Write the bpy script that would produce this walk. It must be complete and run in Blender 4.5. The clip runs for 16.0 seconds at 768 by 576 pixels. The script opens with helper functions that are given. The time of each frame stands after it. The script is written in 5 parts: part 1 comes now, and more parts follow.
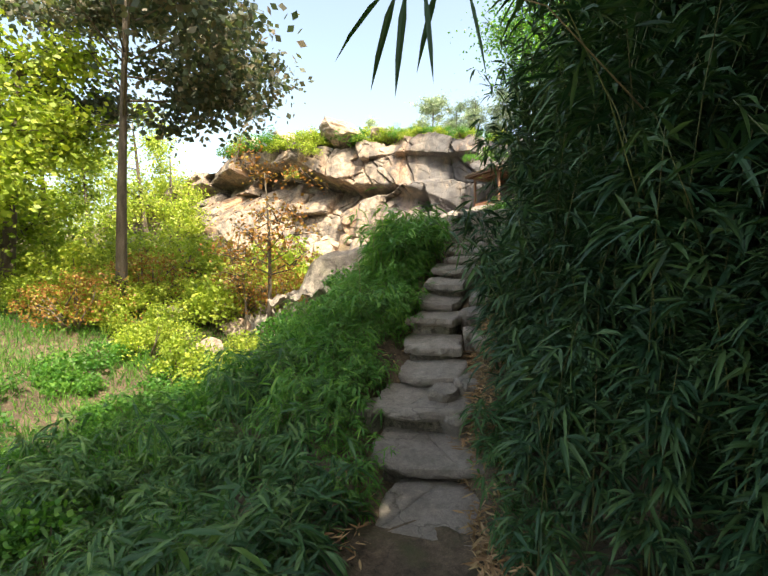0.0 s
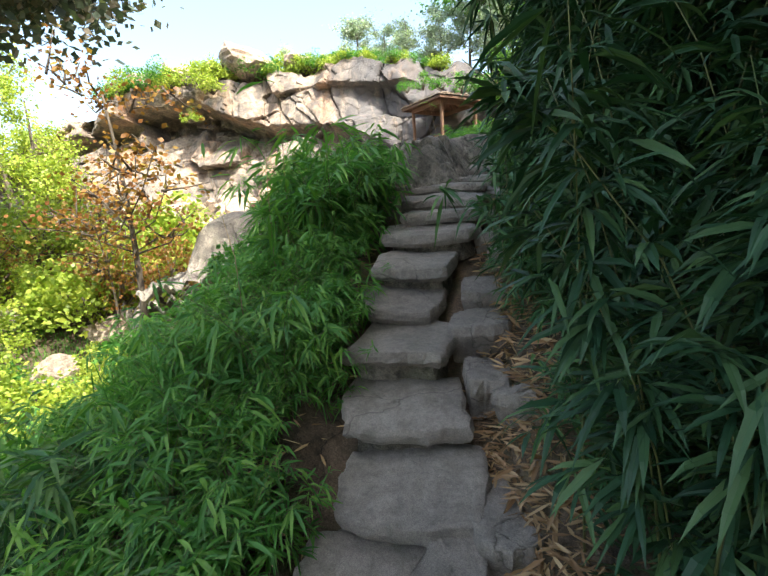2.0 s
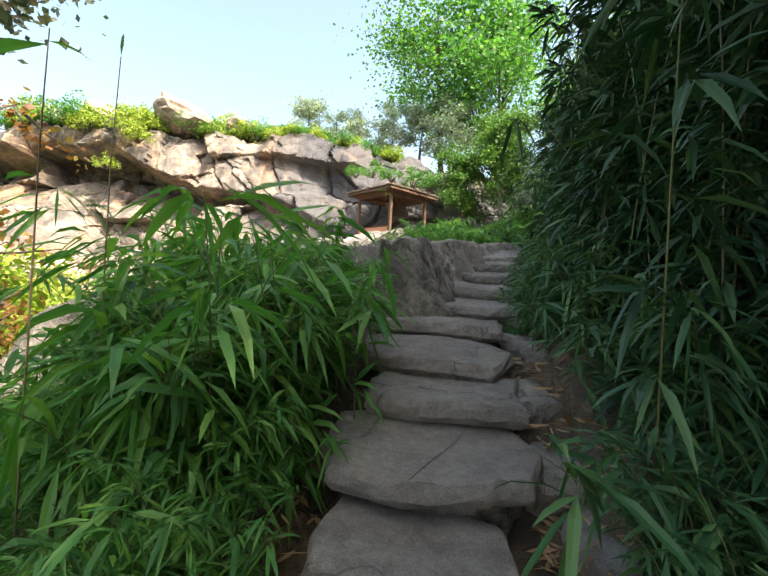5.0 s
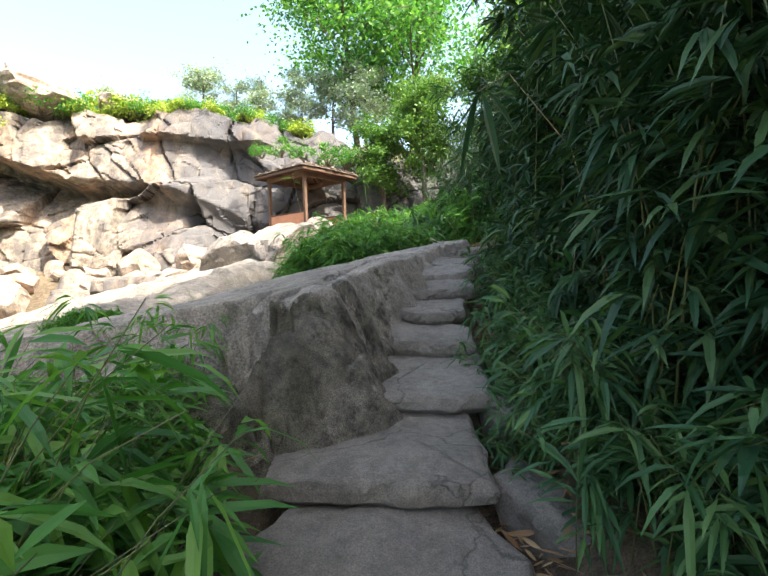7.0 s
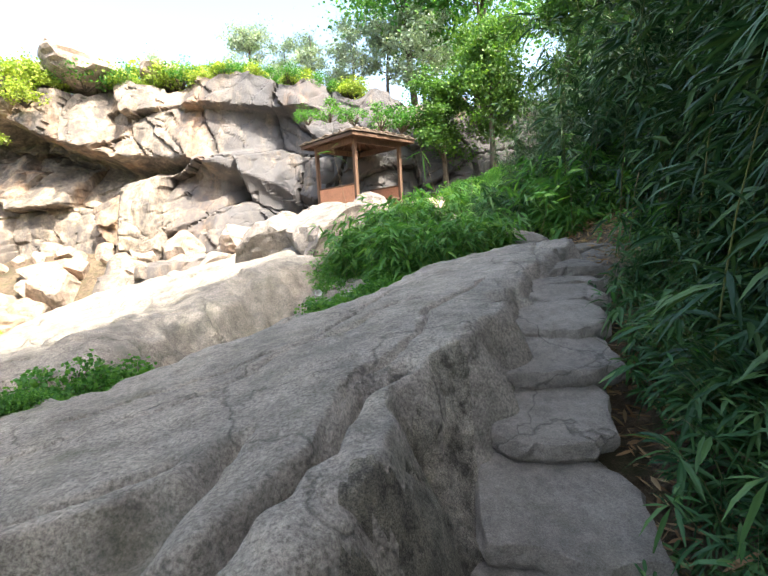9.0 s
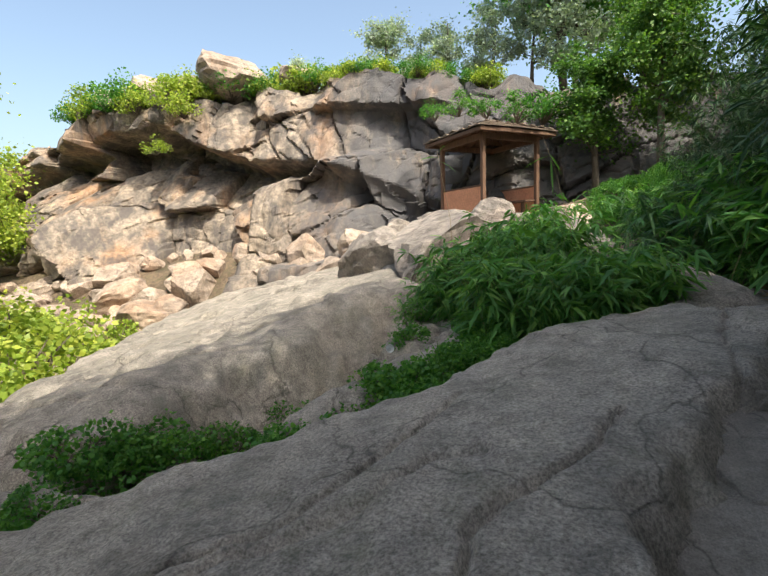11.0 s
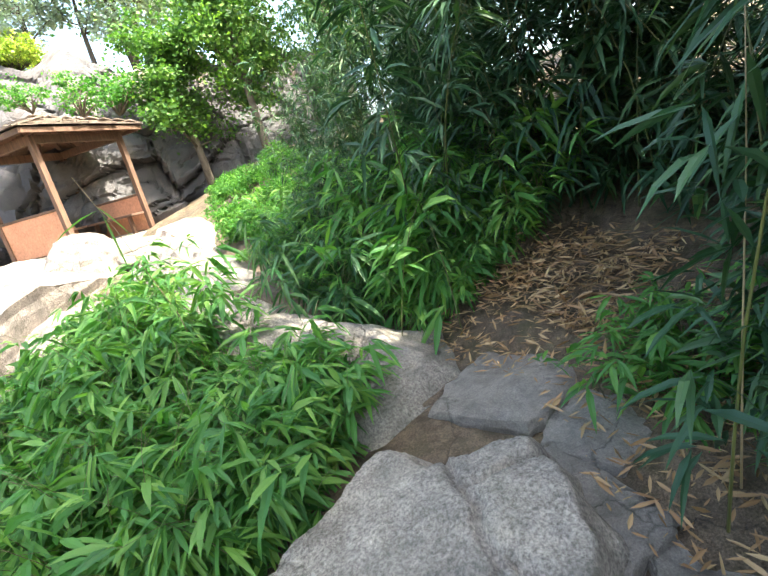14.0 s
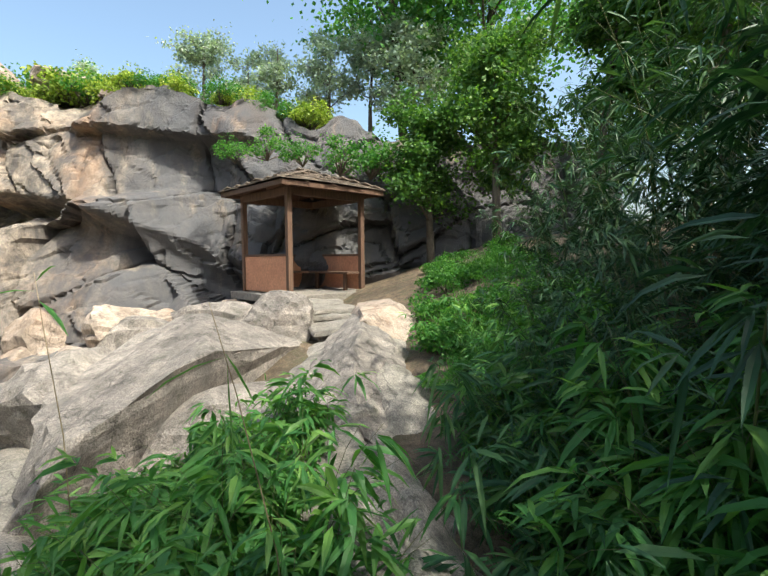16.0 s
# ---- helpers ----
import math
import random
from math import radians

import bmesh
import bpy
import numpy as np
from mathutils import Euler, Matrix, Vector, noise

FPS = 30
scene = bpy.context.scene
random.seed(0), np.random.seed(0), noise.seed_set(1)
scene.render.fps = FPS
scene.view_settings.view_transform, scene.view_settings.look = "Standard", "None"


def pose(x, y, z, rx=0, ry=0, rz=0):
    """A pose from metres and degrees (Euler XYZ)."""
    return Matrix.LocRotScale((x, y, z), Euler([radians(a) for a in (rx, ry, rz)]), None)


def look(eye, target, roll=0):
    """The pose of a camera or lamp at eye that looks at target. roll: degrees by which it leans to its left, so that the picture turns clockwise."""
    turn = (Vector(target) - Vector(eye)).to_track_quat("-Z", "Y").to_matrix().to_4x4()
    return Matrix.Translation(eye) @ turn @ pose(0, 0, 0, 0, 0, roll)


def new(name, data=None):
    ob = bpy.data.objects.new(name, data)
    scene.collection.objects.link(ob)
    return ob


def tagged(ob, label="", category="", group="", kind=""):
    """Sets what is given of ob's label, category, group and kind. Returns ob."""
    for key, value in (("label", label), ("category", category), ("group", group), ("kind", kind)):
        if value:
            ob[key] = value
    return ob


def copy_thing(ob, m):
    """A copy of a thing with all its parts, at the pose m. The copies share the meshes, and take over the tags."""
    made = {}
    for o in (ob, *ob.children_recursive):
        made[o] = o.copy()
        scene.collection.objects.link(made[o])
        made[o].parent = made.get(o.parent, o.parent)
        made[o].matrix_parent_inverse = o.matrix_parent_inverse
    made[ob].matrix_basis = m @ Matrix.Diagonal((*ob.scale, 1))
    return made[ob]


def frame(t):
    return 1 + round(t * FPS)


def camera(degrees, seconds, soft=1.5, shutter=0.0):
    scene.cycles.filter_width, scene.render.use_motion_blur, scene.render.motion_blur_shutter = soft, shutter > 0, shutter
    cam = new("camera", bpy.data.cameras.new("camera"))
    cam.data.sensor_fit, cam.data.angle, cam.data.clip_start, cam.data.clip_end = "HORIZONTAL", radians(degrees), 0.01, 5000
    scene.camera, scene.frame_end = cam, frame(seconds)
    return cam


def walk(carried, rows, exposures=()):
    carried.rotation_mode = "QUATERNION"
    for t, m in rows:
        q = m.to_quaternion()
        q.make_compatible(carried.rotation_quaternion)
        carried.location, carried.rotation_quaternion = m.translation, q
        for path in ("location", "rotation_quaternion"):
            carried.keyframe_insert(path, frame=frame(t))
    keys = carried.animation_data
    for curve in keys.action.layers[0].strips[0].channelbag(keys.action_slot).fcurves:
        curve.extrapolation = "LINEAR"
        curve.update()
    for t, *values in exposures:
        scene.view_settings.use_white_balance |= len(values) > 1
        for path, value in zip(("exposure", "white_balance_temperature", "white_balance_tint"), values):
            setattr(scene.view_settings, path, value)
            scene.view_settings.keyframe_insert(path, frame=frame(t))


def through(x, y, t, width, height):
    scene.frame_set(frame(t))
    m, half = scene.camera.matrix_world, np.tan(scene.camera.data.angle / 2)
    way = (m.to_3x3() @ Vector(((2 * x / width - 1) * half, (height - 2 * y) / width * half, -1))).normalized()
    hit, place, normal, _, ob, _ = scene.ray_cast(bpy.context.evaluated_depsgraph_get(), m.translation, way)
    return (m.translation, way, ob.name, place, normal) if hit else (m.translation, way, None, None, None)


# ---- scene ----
cam = camera(80.6, 16.0)
PATH = [
    (0.0, look((1.000, 0.000, 1.500), (-0.873, 4.631, 1.291), -0.10)),
    (0.5, look((0.754, 1.024, 1.592), (-0.707, 5.806, 1.572), -1.15)),
    (1.0, look((0.441, 1.921, 1.579), (-0.926, 6.722, 1.288), -1.39)),
    (1.5, look((0.083, 2.689, 1.614), (-1.195, 7.479, 0.964), -2.06)),
    (2.0, look((-0.074, 3.314, 1.680), (-1.319, 8.096, 0.917), -4.11)),
    (2.5, look((-0.267, 3.804, 1.737), (-1.639, 8.562, 1.043), -6.31)),
    (3.0, look((-0.394, 4.296, 1.802), (-1.535, 9.132, 1.239), -5.53)),
    (3.5, look((-0.463, 4.798, 1.872), (-1.433, 9.672, 1.321), -4.56)),
    (4.0, look((-0.594, 5.112, 2.014), (-1.394, 10.025, 1.544), -3.18)),
    (4.2, look((-0.650, 5.263, 2.033), (-1.375, 10.197, 1.680), -0.76)),
    (4.5, look((-0.698, 5.411, 2.119), (-1.353, 10.365, 1.966), 1.05)),
    (5.0, look((-0.800, 5.677, 2.187), (-1.225, 10.658, 2.290), 3.31)),
    (5.2, look((-0.793, 5.728, 2.324), (-1.178, 10.711, 2.449), 0.58)),
    (7.3, look((-0.753, 7.527, 2.942), (-0.370, 12.505, 2.664), -1.69)),
    (7.5, look((-0.746, 7.686, 3.012), (-0.419, 12.664, 2.678), -1.68)),
    (8.0, look((-0.775, 8.130, 3.103), (-0.933, 13.106, 2.636), -1.55)),
    (8.2, look((-0.776, 8.273, 3.191), (-0.984, 13.243, 2.677), -2.33)),
    (10.3, look((-0.460, 10.234, 3.547), (-1.200, 15.130, 2.852), -0.19)),
    (10.5, look((-0.458, 10.294, 3.604), (-1.606, 15.098, 2.825), -1.05)),
    (11.0, look((-0.389, 10.484, 3.783), (-2.151, 15.125, 3.186), -2.03)),
    (11.5, look((-0.262, 10.772, 3.901), (-2.142, 15.398, 3.644), -1.61)),
    (12.0, look((-0.151, 11.371, 3.941), (-1.382, 16.209, 3.652), -0.97)),
    (12.5, look((-0.019, 11.804, 4.027), (-0.154, 16.750, 3.302), -8.32)),
    (13.0, look((0.094, 12.048, 4.142), (0.724, 16.835, 2.845), -12.25)),
    (13.5, look((0.179, 12.352, 4.227), (1.314, 17.013, 2.820), -13.79)),
    (14.0, look((0.044, 12.549, 4.424), (1.664, 17.088, 3.092), -14.09)),
    (14.5, look((0.079, 12.754, 4.375), (0.909, 17.647, 3.771), -13.67)),
    (15.0, look((0.200, 13.449, 4.678), (0.583, 18.430, 4.485), -9.99)),
    (15.5, look((0.243, 13.772, 4.812), (0.340, 18.763, 4.525), -3.04)),
    (16.0, look((0.275, 14.029, 4.918), (-0.035, 19.008, 4.586), -0.40)),
]
walk(cam, PATH, ((0.0, 1.85, 8100, 5), (1.0, 2.15, 7300, 5), (2.5, 2.0, 6900, 5), (4.0, 2.3, 7000, 5), (5.0, 1.95, 7200, 6), (7.5, 2.3, 6900, 6), (8.0, 2.35, 6900, 6), (10.5, 1.6, 6900, 7), (11.0, 1.12, 7000, 5), (12.0, 1.1, 6900, 5), (12.5, 1.4, 6900, 5), (13.0, 2.4, 7100, 4), (13.5, 3.0, 7000, 4), (14.1, 3.0, 6900, 4), (14.5, 2.85, 6800, 3), (15.0, 1.65, 6600, 1), (15.5, 1.55, 6550, 1), (16.0, 1.15, 6500, 0)))

# ---- light and sky ----
SUN_AZ, SUN_EL = radians(128), radians(56)     # azimuth from +y towards +x
world = bpy.data.worlds.new("sky")
scene.world = world
world.use_nodes = True
wn = world.node_tree.nodes
sky = wn.new("ShaderNodeTexSky")
sky.sky_type, sky.sun_disc = "NISHITA", False
sky.sun_elevation, sky.sun_rotation = SUN_EL, SUN_AZ
sky.air_density, sky.dust_density, sky.ozone_density = 1.0, 4.5, 1.0
wn["Background"].inputs["Strength"].default_value = 0.15
world.node_tree.links.new(sky.outputs[0], wn["Background"].inputs["Color"])
sun = new("sun", bpy.data.lights.new("sun", "SUN"))
sun.data.energy, sun.data.angle, sun.data.color = 3.1, radians(0.6), (1.0, 0.94, 0.85)
sun_way = Vector((math.sin(SUN_AZ) * math.cos(SUN_EL), math.cos(SUN_AZ) * math.cos(SUN_EL), math.sin(SUN_EL)))
sun.matrix_world = look(sun_way * 60, (0, 0, 0))

rng = np.random.default_rng(7)


# ---- materials ----
def nodes_of(name):
    m = bpy.data.materials.new(name)
    m.use_nodes = True
    return m, m.node_tree.nodes, m.node_tree.links, m.node_tree.nodes["Principled BSDF"]


def noise_tex(n, l, coord, scale, detail=6.0, rough=0.6, stretch=None):
    t = n.new("ShaderNodeTexNoise")
    t.inputs["Scale"].default_value, t.inputs["Detail"].default_value, t.inputs["Roughness"].default_value = scale, detail, rough
    if stretch:
        mp = n.new("ShaderNodeMapping")
        mp.inputs["Scale"].default_value = stretch
        l.new(coord, mp.inputs["Vector"])
        coord = mp.outputs[0]
    l.new(coord, t.inputs["Vector"])
    return t.outputs["Fac"]


def ramp(n, l, fac, stops):
    r = n.new("ShaderNodeValToRGB")
    e = r.color_ramp.elements
    while len(e) < len(stops):
        e.new(0.5)
    for el, (p, c) in zip(e, stops):
        el.position = p
        el.color = (*c, 1) if len(c) == 3 else c
    l.new(fac, r.inputs[0])
    return r.outputs[0]


def blend(n, l, fac, a, b, kind="MIX"):
    m = n.new("ShaderNodeMix")
    m.data_type, m.blend_type = "RGBA", kind
    for k, v in ((0, fac), (6, a), (7, b)):
        if isinstance(v, (int, float)):
            m.inputs[k].default_value = v
        elif isinstance(v, tuple):
            m.inputs[k].default_value = (*v, 1)
        else:
            l.new(v, m.inputs[k])
    return m.outputs[2]


def bump(n, l, bsdf, heights, strength, dist):
    prev = None
    for h, s, d in zip(heights, strength, dist):
        b = n.new("ShaderNodeBump")
        b.inputs["Strength"].default_value, b.inputs["Distance"].default_value = s, d
        l.new(h, b.inputs["Height"])
        if prev:
            l.new(prev, b.inputs["Normal"])
        prev = b.outputs[0]
    l.new(prev, bsdf.inputs["Normal"])


def rock_mat(name, dark, mid, light, stain, streak=0.0, moss=0.0, scale=1.0, rust=0.0, speck=0.6, cracks=0.9, shade_span=None, mottle=0.7, blot=0.75):
    m, n, l, bsdf = nodes_of(name)
    geo = n.new("ShaderNodeNewGeometry")
    pos = geo.outputs["Position"]
    big = noise_tex(n, l, pos, 0.55 * scale, 5)
    fine = noise_tex(n, l, pos, 14 * scale, 8, 0.7)
    grain = noise_tex(n, l, pos, 70 * scale, 4, 0.8)
    vor = n.new("ShaderNodeTexVoronoi")
    vor.feature = "DISTANCE_TO_EDGE"
    vor.inputs["Scale"].default_value = cracks
    warp = n.new("ShaderNodeTexNoise")
    warp.inputs["Scale"].default_value, warp.inputs["Detail"].default_value = 2.2, 5
    l.new(pos, warp.inputs["Vector"])
    wadd = n.new("ShaderNodeVectorMath")
    wadd.operation = "MULTIPLY_ADD"
    l.new(warp.outputs["Color"], wadd.inputs[0])
    wadd.inputs[1].default_value = (0.7, 0.7, 0.7)
    l.new(pos, wadd.inputs[2])
    l.new(wadd.outputs[0], vor.inputs["Vector"])
    line = ramp(n, l, vor.outputs["Distance"], [(0.0, (0.35, 0.35, 0.35)), (0.009, (1, 1, 1))])
    col = ramp(n, l, big, [(0.3, dark), (0.5, mid), (0.7, light)])
    col = blend(n, l, 0.5, col, ramp(n, l, fine, [(0.25, (0.35, 0.35, 0.36)), (0.7, (1.15, 1.1, 1.05))]), "MULTIPLY")
    col = blend(n, l, speck, col, ramp(n, l, grain, [(0.36, (0.2, 0.2, 0.2)), (0.64, (1.8, 1.8, 1.8))]), "MULTIPLY")
    mott = noise_tex(n, l, pos, 4.5 * scale, 6, 0.75)
    col = blend(n, l, mottle, col, ramp(n, l, mott, [(0.36, (0.3, 0.29, 0.28)), (0.5, (1.0, 1.0, 1.0)), (0.64, (1.5, 1.47, 1.42))]), "MULTIPLY")
    col = blend(n, l, 0.75, col, line, "MULTIPLY")
    if rust:
        r = ramp(n, l, noise_tex(n, l, pos, 0.45, 6, 0.6, (1, 1, 0.6)), [(0.5, (0, 0, 0)), (0.68, (rust, rust, rust))])
        col = blend(n, l, r, col, (0.42, 0.2, 0.08))
    if streak:
        s = ramp(n, l, noise_tex(n, l, pos, 1.0, 6, 0.65, (1.3, 1.3, 0.13)), [(0.46, (0, 0, 0)), (0.6, (streak, streak, streak))])
        col = blend(n, l, s, col, stain)
    patch = ramp(n, l, noise_tex(n, l, pos, 1.9 * scale, 7, 0.7), [(0.52, (0, 0, 0)), (0.66, (blot, blot, blot))])
    col = blend(n, l, patch, col, stain)
    # tree shade across an x range, painted blue-grey together with water stain
    if shade_span:
        sep = n.new("ShaderNodeSeparateXYZ")
        l.new(pos, sep.inputs[0])
        wx = n.new("ShaderNodeMapRange")
        wx.inputs["From Min"].default_value, wx.inputs["From Max"].default_value = shade_span
        l.new(sep.outputs["X"], wx.inputs["Value"])
        w = ramp(n, l, noise_tex(n, l, pos, 0.9, 6, 0.6, (1.0, 1.0, 0.22)), [(0.3, (0, 0, 0)), (0.45, (0.88, 0.88, 0.88))])
        w = blend(n, l, wx.outputs[0], (0.0, 0.0, 0.0), w)
        col = blend(n, l, w, col, (0.085, 0.085, 0.095))
    if moss:
        g = ramp(n, l, noise_tex(n, l, pos, 2.6, 6, 0.7), [(0.55, (0, 0, 0)), (0.7, (moss, moss, moss))])
        col = blend(n, l, g, col, (0.07, 0.085, 0.03))
    l.new(col, bsdf.inputs["Base Color"])
    bsdf.inputs["Roughness"].default_value = 0.85
    bump(n, l, bsdf, (line, mott, fine, grain), (0.6, 0.6, 0.7, 0.8), (0.02, 0.05, 0.03, 0.01))
    return m


def leaf_mat(name, a, b, c, gloss=0.45, through=0.35, island=True):
    """Leaves: three tones, spread leaf by leaf and plant by plant, that let light through."""
    m, n, l, bsdf = nodes_of(name)
    geo, info = n.new("ShaderNodeNewGeometry"), n.new("ShaderNodeObjectInfo")
    add = n.new("ShaderNodeMath")
    add.operation = "MULTIPLY_ADD"
    l.new(info.outputs["Random"], add.inputs[0])
    add.inputs[1].default_value = 0.3
    l.new(geo.outputs["Random Per Island"], add.inputs[2])
    wrap = n.new("ShaderNodeMath")
    wrap.operation = "MULTIPLY"
    wrap.inputs[1].default_value = 0.77
    l.new(add.outputs[0], wrap.inputs[0])
    col = ramp(n, l, wrap.outputs[0], [(0.0, a), (0.5, b), (0.93, c)])
    shade = noise_tex(n, l, geo.outputs["Position"], 1.3, 3)
    col = blend(n, l, 0.6, col, ramp(n, l, shade, [(0.3, (0.6, 0.65, 0.6)), (0.7, (1.25, 1.2, 1.0))]), "MULTIPLY")
    l.new(col, bsdf.inputs["Base Color"])
    bsdf.inputs["Roughness"].default_value = gloss
    bsdf.inputs["Specular IOR Level"].default_value = 0.3
    tr = n.new("ShaderNodeBsdfTranslucent")
    l.new(blend(n, l, 1.0, col, (1.3, 1.5, 0.6), "MULTIPLY"), tr.inputs["Color"])
    mix = n.new("ShaderNodeMixShader")
    mix.inputs[0].default_value = through
    l.new(bsdf.outputs[0], mix.inputs[1])
    l.new(tr.outputs[0], mix.inputs[2])
    l.new(mix.outputs[0], n["Material Output"].inputs["Surface"])
    return m


def plain_mat(name, a, b, scale=8.0, rough=0.7, stretch=None, bumps=0.4, dist=0.01):
    m, n, l, bsdf = nodes_of(name)
    tc = n.new("ShaderNodeTexCoord")
    info = n.new("ShaderNodeObjectInfo")
    f = noise_tex(n, l, tc.outputs["Object"], scale, 7, 0.65, stretch)
    g = noise_tex(n, l, tc.outputs["Object"], scale * 7, 4, 0.6, stretch)
    col = ramp(n, l, f, [(0.3, a), (0.7, b)])
    col = blend(n, l, 0.45, col, ramp(n, l, g, [(0.3, (0.45, 0.45, 0.45)), (0.7, (1.25, 1.25, 1.25))]), "MULTIPLY")
    hsv = n.new("ShaderNodeHueSaturation")
    mr = n.new("ShaderNodeMapRange")
    mr.inputs["To Min"].default_value, mr.inputs["To Max"].default_value = 0.75, 1.25
    l.new(info.outputs["Random"], mr.inputs["Value"])
    l.new(mr.outputs[0], hsv.inputs["Value"])
    l.new(col, hsv.inputs["Color"])
    l.new(hsv.outputs[0], bsdf.inputs["Base Color"])
    bsdf.inputs["Roughness"].default_value = rough
    bump(n, l, bsdf, (f, g), (bumps, bumps), (dist, dist * 0.3))
    return m


# the right part has the trees' shade painted into its colour
M_CLIFF = rock_mat("cliff_rock", (0.165, 0.14, 0.12), (0.305, 0.255, 0.21), (0.43, 0.36, 0.29), (0.075, 0.068, 0.068), streak=0.8, rust=0.5, cracks=0.45, shade_span=(-9.5, -6.5))
M_TALUS = rock_mat("pale_boulder_rock", (0.25, 0.2, 0.165), (0.38, 0.31, 0.26), (0.49, 0.41, 0.35), (0.2, 0.155, 0.12), rust=0.35)
M_RIDGE = rock_mat("ridge_rock", (0.19, 0.168, 0.155), (0.27, 0.24, 0.22), (0.36, 0.32, 0.29), (0.14, 0.125, 0.115), moss=0.2)
M_SLAB = rock_mat("grey_slab_rock", (0.25, 0.226, 0.2), (0.32, 0.29, 0.258), (0.39, 0.352, 0.31), (0.12, 0.118, 0.1), streak=0.2, moss=0.3, speck=0.65, cracks=0.6, mottle=0.5, blot=0.5)
# stain and moss, with the shade of risers and steep sides in the colour
M_FACE = rock_mat("shaded_stained_rock", (0.1, 0.09, 0.068), (0.22, 0.2, 0.165), (0.42, 0.39, 0.34), (0.065, 0.062, 0.045), streak=0.3, moss=0.55, scale=2.4, speck=0.8, cracks=2.2, mottle=1.0, blot=0.7)
M_STEP = rock_mat("step_stone", (0.215, 0.195, 0.174), (0.285, 0.26, 0.234), (0.355, 0.325, 0.292), (0.11, 0.098, 0.08), scale=2.0, moss=0.25, speck=0.35, mottle=0.3, blot=0.35)
M_SOIL = rock_mat("leafy_soil", (0.08, 0.06, 0.042), (0.135, 0.1, 0.068), (0.2, 0.145, 0.095), (0.06, 0.06, 0.028), moss=0.6, scale=1.6)
M_BAMBOO = leaf_mat("bamboo_leaf", (0.014, 0.048, 0.027), (0.03, 0.085, 0.042), (0.085, 0.16, 0.062), through=0.16)
M_DWARF = leaf_mat("dwarf_bamboo_leaf", (0.048, 0.15, 0.05), (0.085, 0.235, 0.065), (0.185, 0.34, 0.085), through=0.42)
# darkened copy of the dwarf bamboo leaf, with shade in the colour
M_SHADED = leaf_mat("shaded_bamboo_leaf", (0.022, 0.076, 0.036), (0.046, 0.128, 0.054), (0.12, 0.22, 0.08), through=0.32)
M_GRASS = leaf_mat("grass_leaf", (0.036, 0.128, 0.032), (0.066, 0.195, 0.042), (0.145, 0.3, 0.062), through=0.42)
M_YELLOW = leaf_mat("sunny_leaf", (0.14, 0.22, 0.035), (0.26, 0.35, 0.06), (0.44, 0.48, 0.1))
M_TREE = leaf_mat("tree_leaf", (0.04, 0.105, 0.03), (0.08, 0.18, 0.045), (0.17, 0.28, 0.06))
# distance haze is mixed into this leaf colour
M_HAZY = leaf_mat("hazed_tree_leaf", (0.27, 0.34, 0.34), (0.36, 0.43, 0.41), (0.45, 0.51, 0.46))
M_RED = leaf_mat("red_maple_leaf", (0.2, 0.08, 0.035), (0.33, 0.16, 0.055), (0.3, 0.28, 0.075))
M_MAPLE = leaf_mat("maple_leaf", (0.05, 0.07, 0.065), (0.09, 0.12, 0.105), (0.18, 0.15, 0.13))
M_DRY = leaf_mat("dry_leaf", (0.20, 0.11, 0.06), (0.34, 0.21, 0.12), (0.5, 0.36, 0.22), gloss=0.6, through=0.12)
M_CULM = plain_mat("bamboo_culm", (0.06, 0.09, 0.025), (0.15, 0.15, 0.05), 5, 0.4, (1, 1, 0.2), 0.15)
M_DRYSTEM = plain_mat("dry_stem", (0.2, 0.15, 0.08), (0.36, 0.28, 0.17), 5, 0.6, (1, 1, 0.2), 0.15)
M_BARK = plain_mat("bark", (0.06, 0.045, 0.033), (0.17, 0.14, 0.11), 7, 0.9, (1, 1, 0.25), 0.9, 0.03)
M_WOOD = plain_mat("weathered_timber", (0.075, 0.04, 0.026), (0.19, 0.105, 0.066), 5, 0.7, (6, 6, 0.5), 0.4)
M_PANEL = plain_mat("terracotta_panel", (0.42, 0.19, 0.11), (0.55, 0.27, 0.16), 3, 0.75, None, 0.15)
M_SHINGLE = plain_mat("bark_shingle", (0.12, 0.09, 0.07), (0.33, 0.27, 0.22), 9, 0.9, None, 0.8, 0.02)
M_CUP = plain_mat("white_plastic", (0.75, 0.76, 0.78), (0.85, 0.85, 0.86), 3, 0.35, None, 0.05)
M_WATER, wtn, wtl, wtb = nodes_of("pool_water")
wtb.inputs["Base Color"].default_value = (0.05, 0.05, 0.045, 1)
wtb.inputs["Roughness"].default_value = 0.06
bump(wtn, wtl, wtb, (noise_tex(wtn, wtl, wtn.new("ShaderNodeNewGeometry").outputs["Position"], 9, 3),), (0.15,), (0.01,))


# ---- mesh helpers ----
def mesh_of(name, verts, faces, material, smooth=False):
    me = bpy.data.meshes.new(name)
    me.from_pydata([tuple(v) for v in verts], [], [tuple(f) for f in faces])
    me.update()
    me.materials.append(material)
    if smooth:
        me.polygons.foreach_set("use_smooth", [True] * len(me.polygons))
    return me


def child(name, me, parent, label=""):
    ob = new(name, me)
    ob.parent = parent
    return tagged(ob, label)


def part(name, bm, material, parent, label=""):
    me = bpy.data.meshes.new(name)
    bm.to_mesh(me)
    bm.free()
    me.materials.append(material)
    return child(name, me, parent, label)


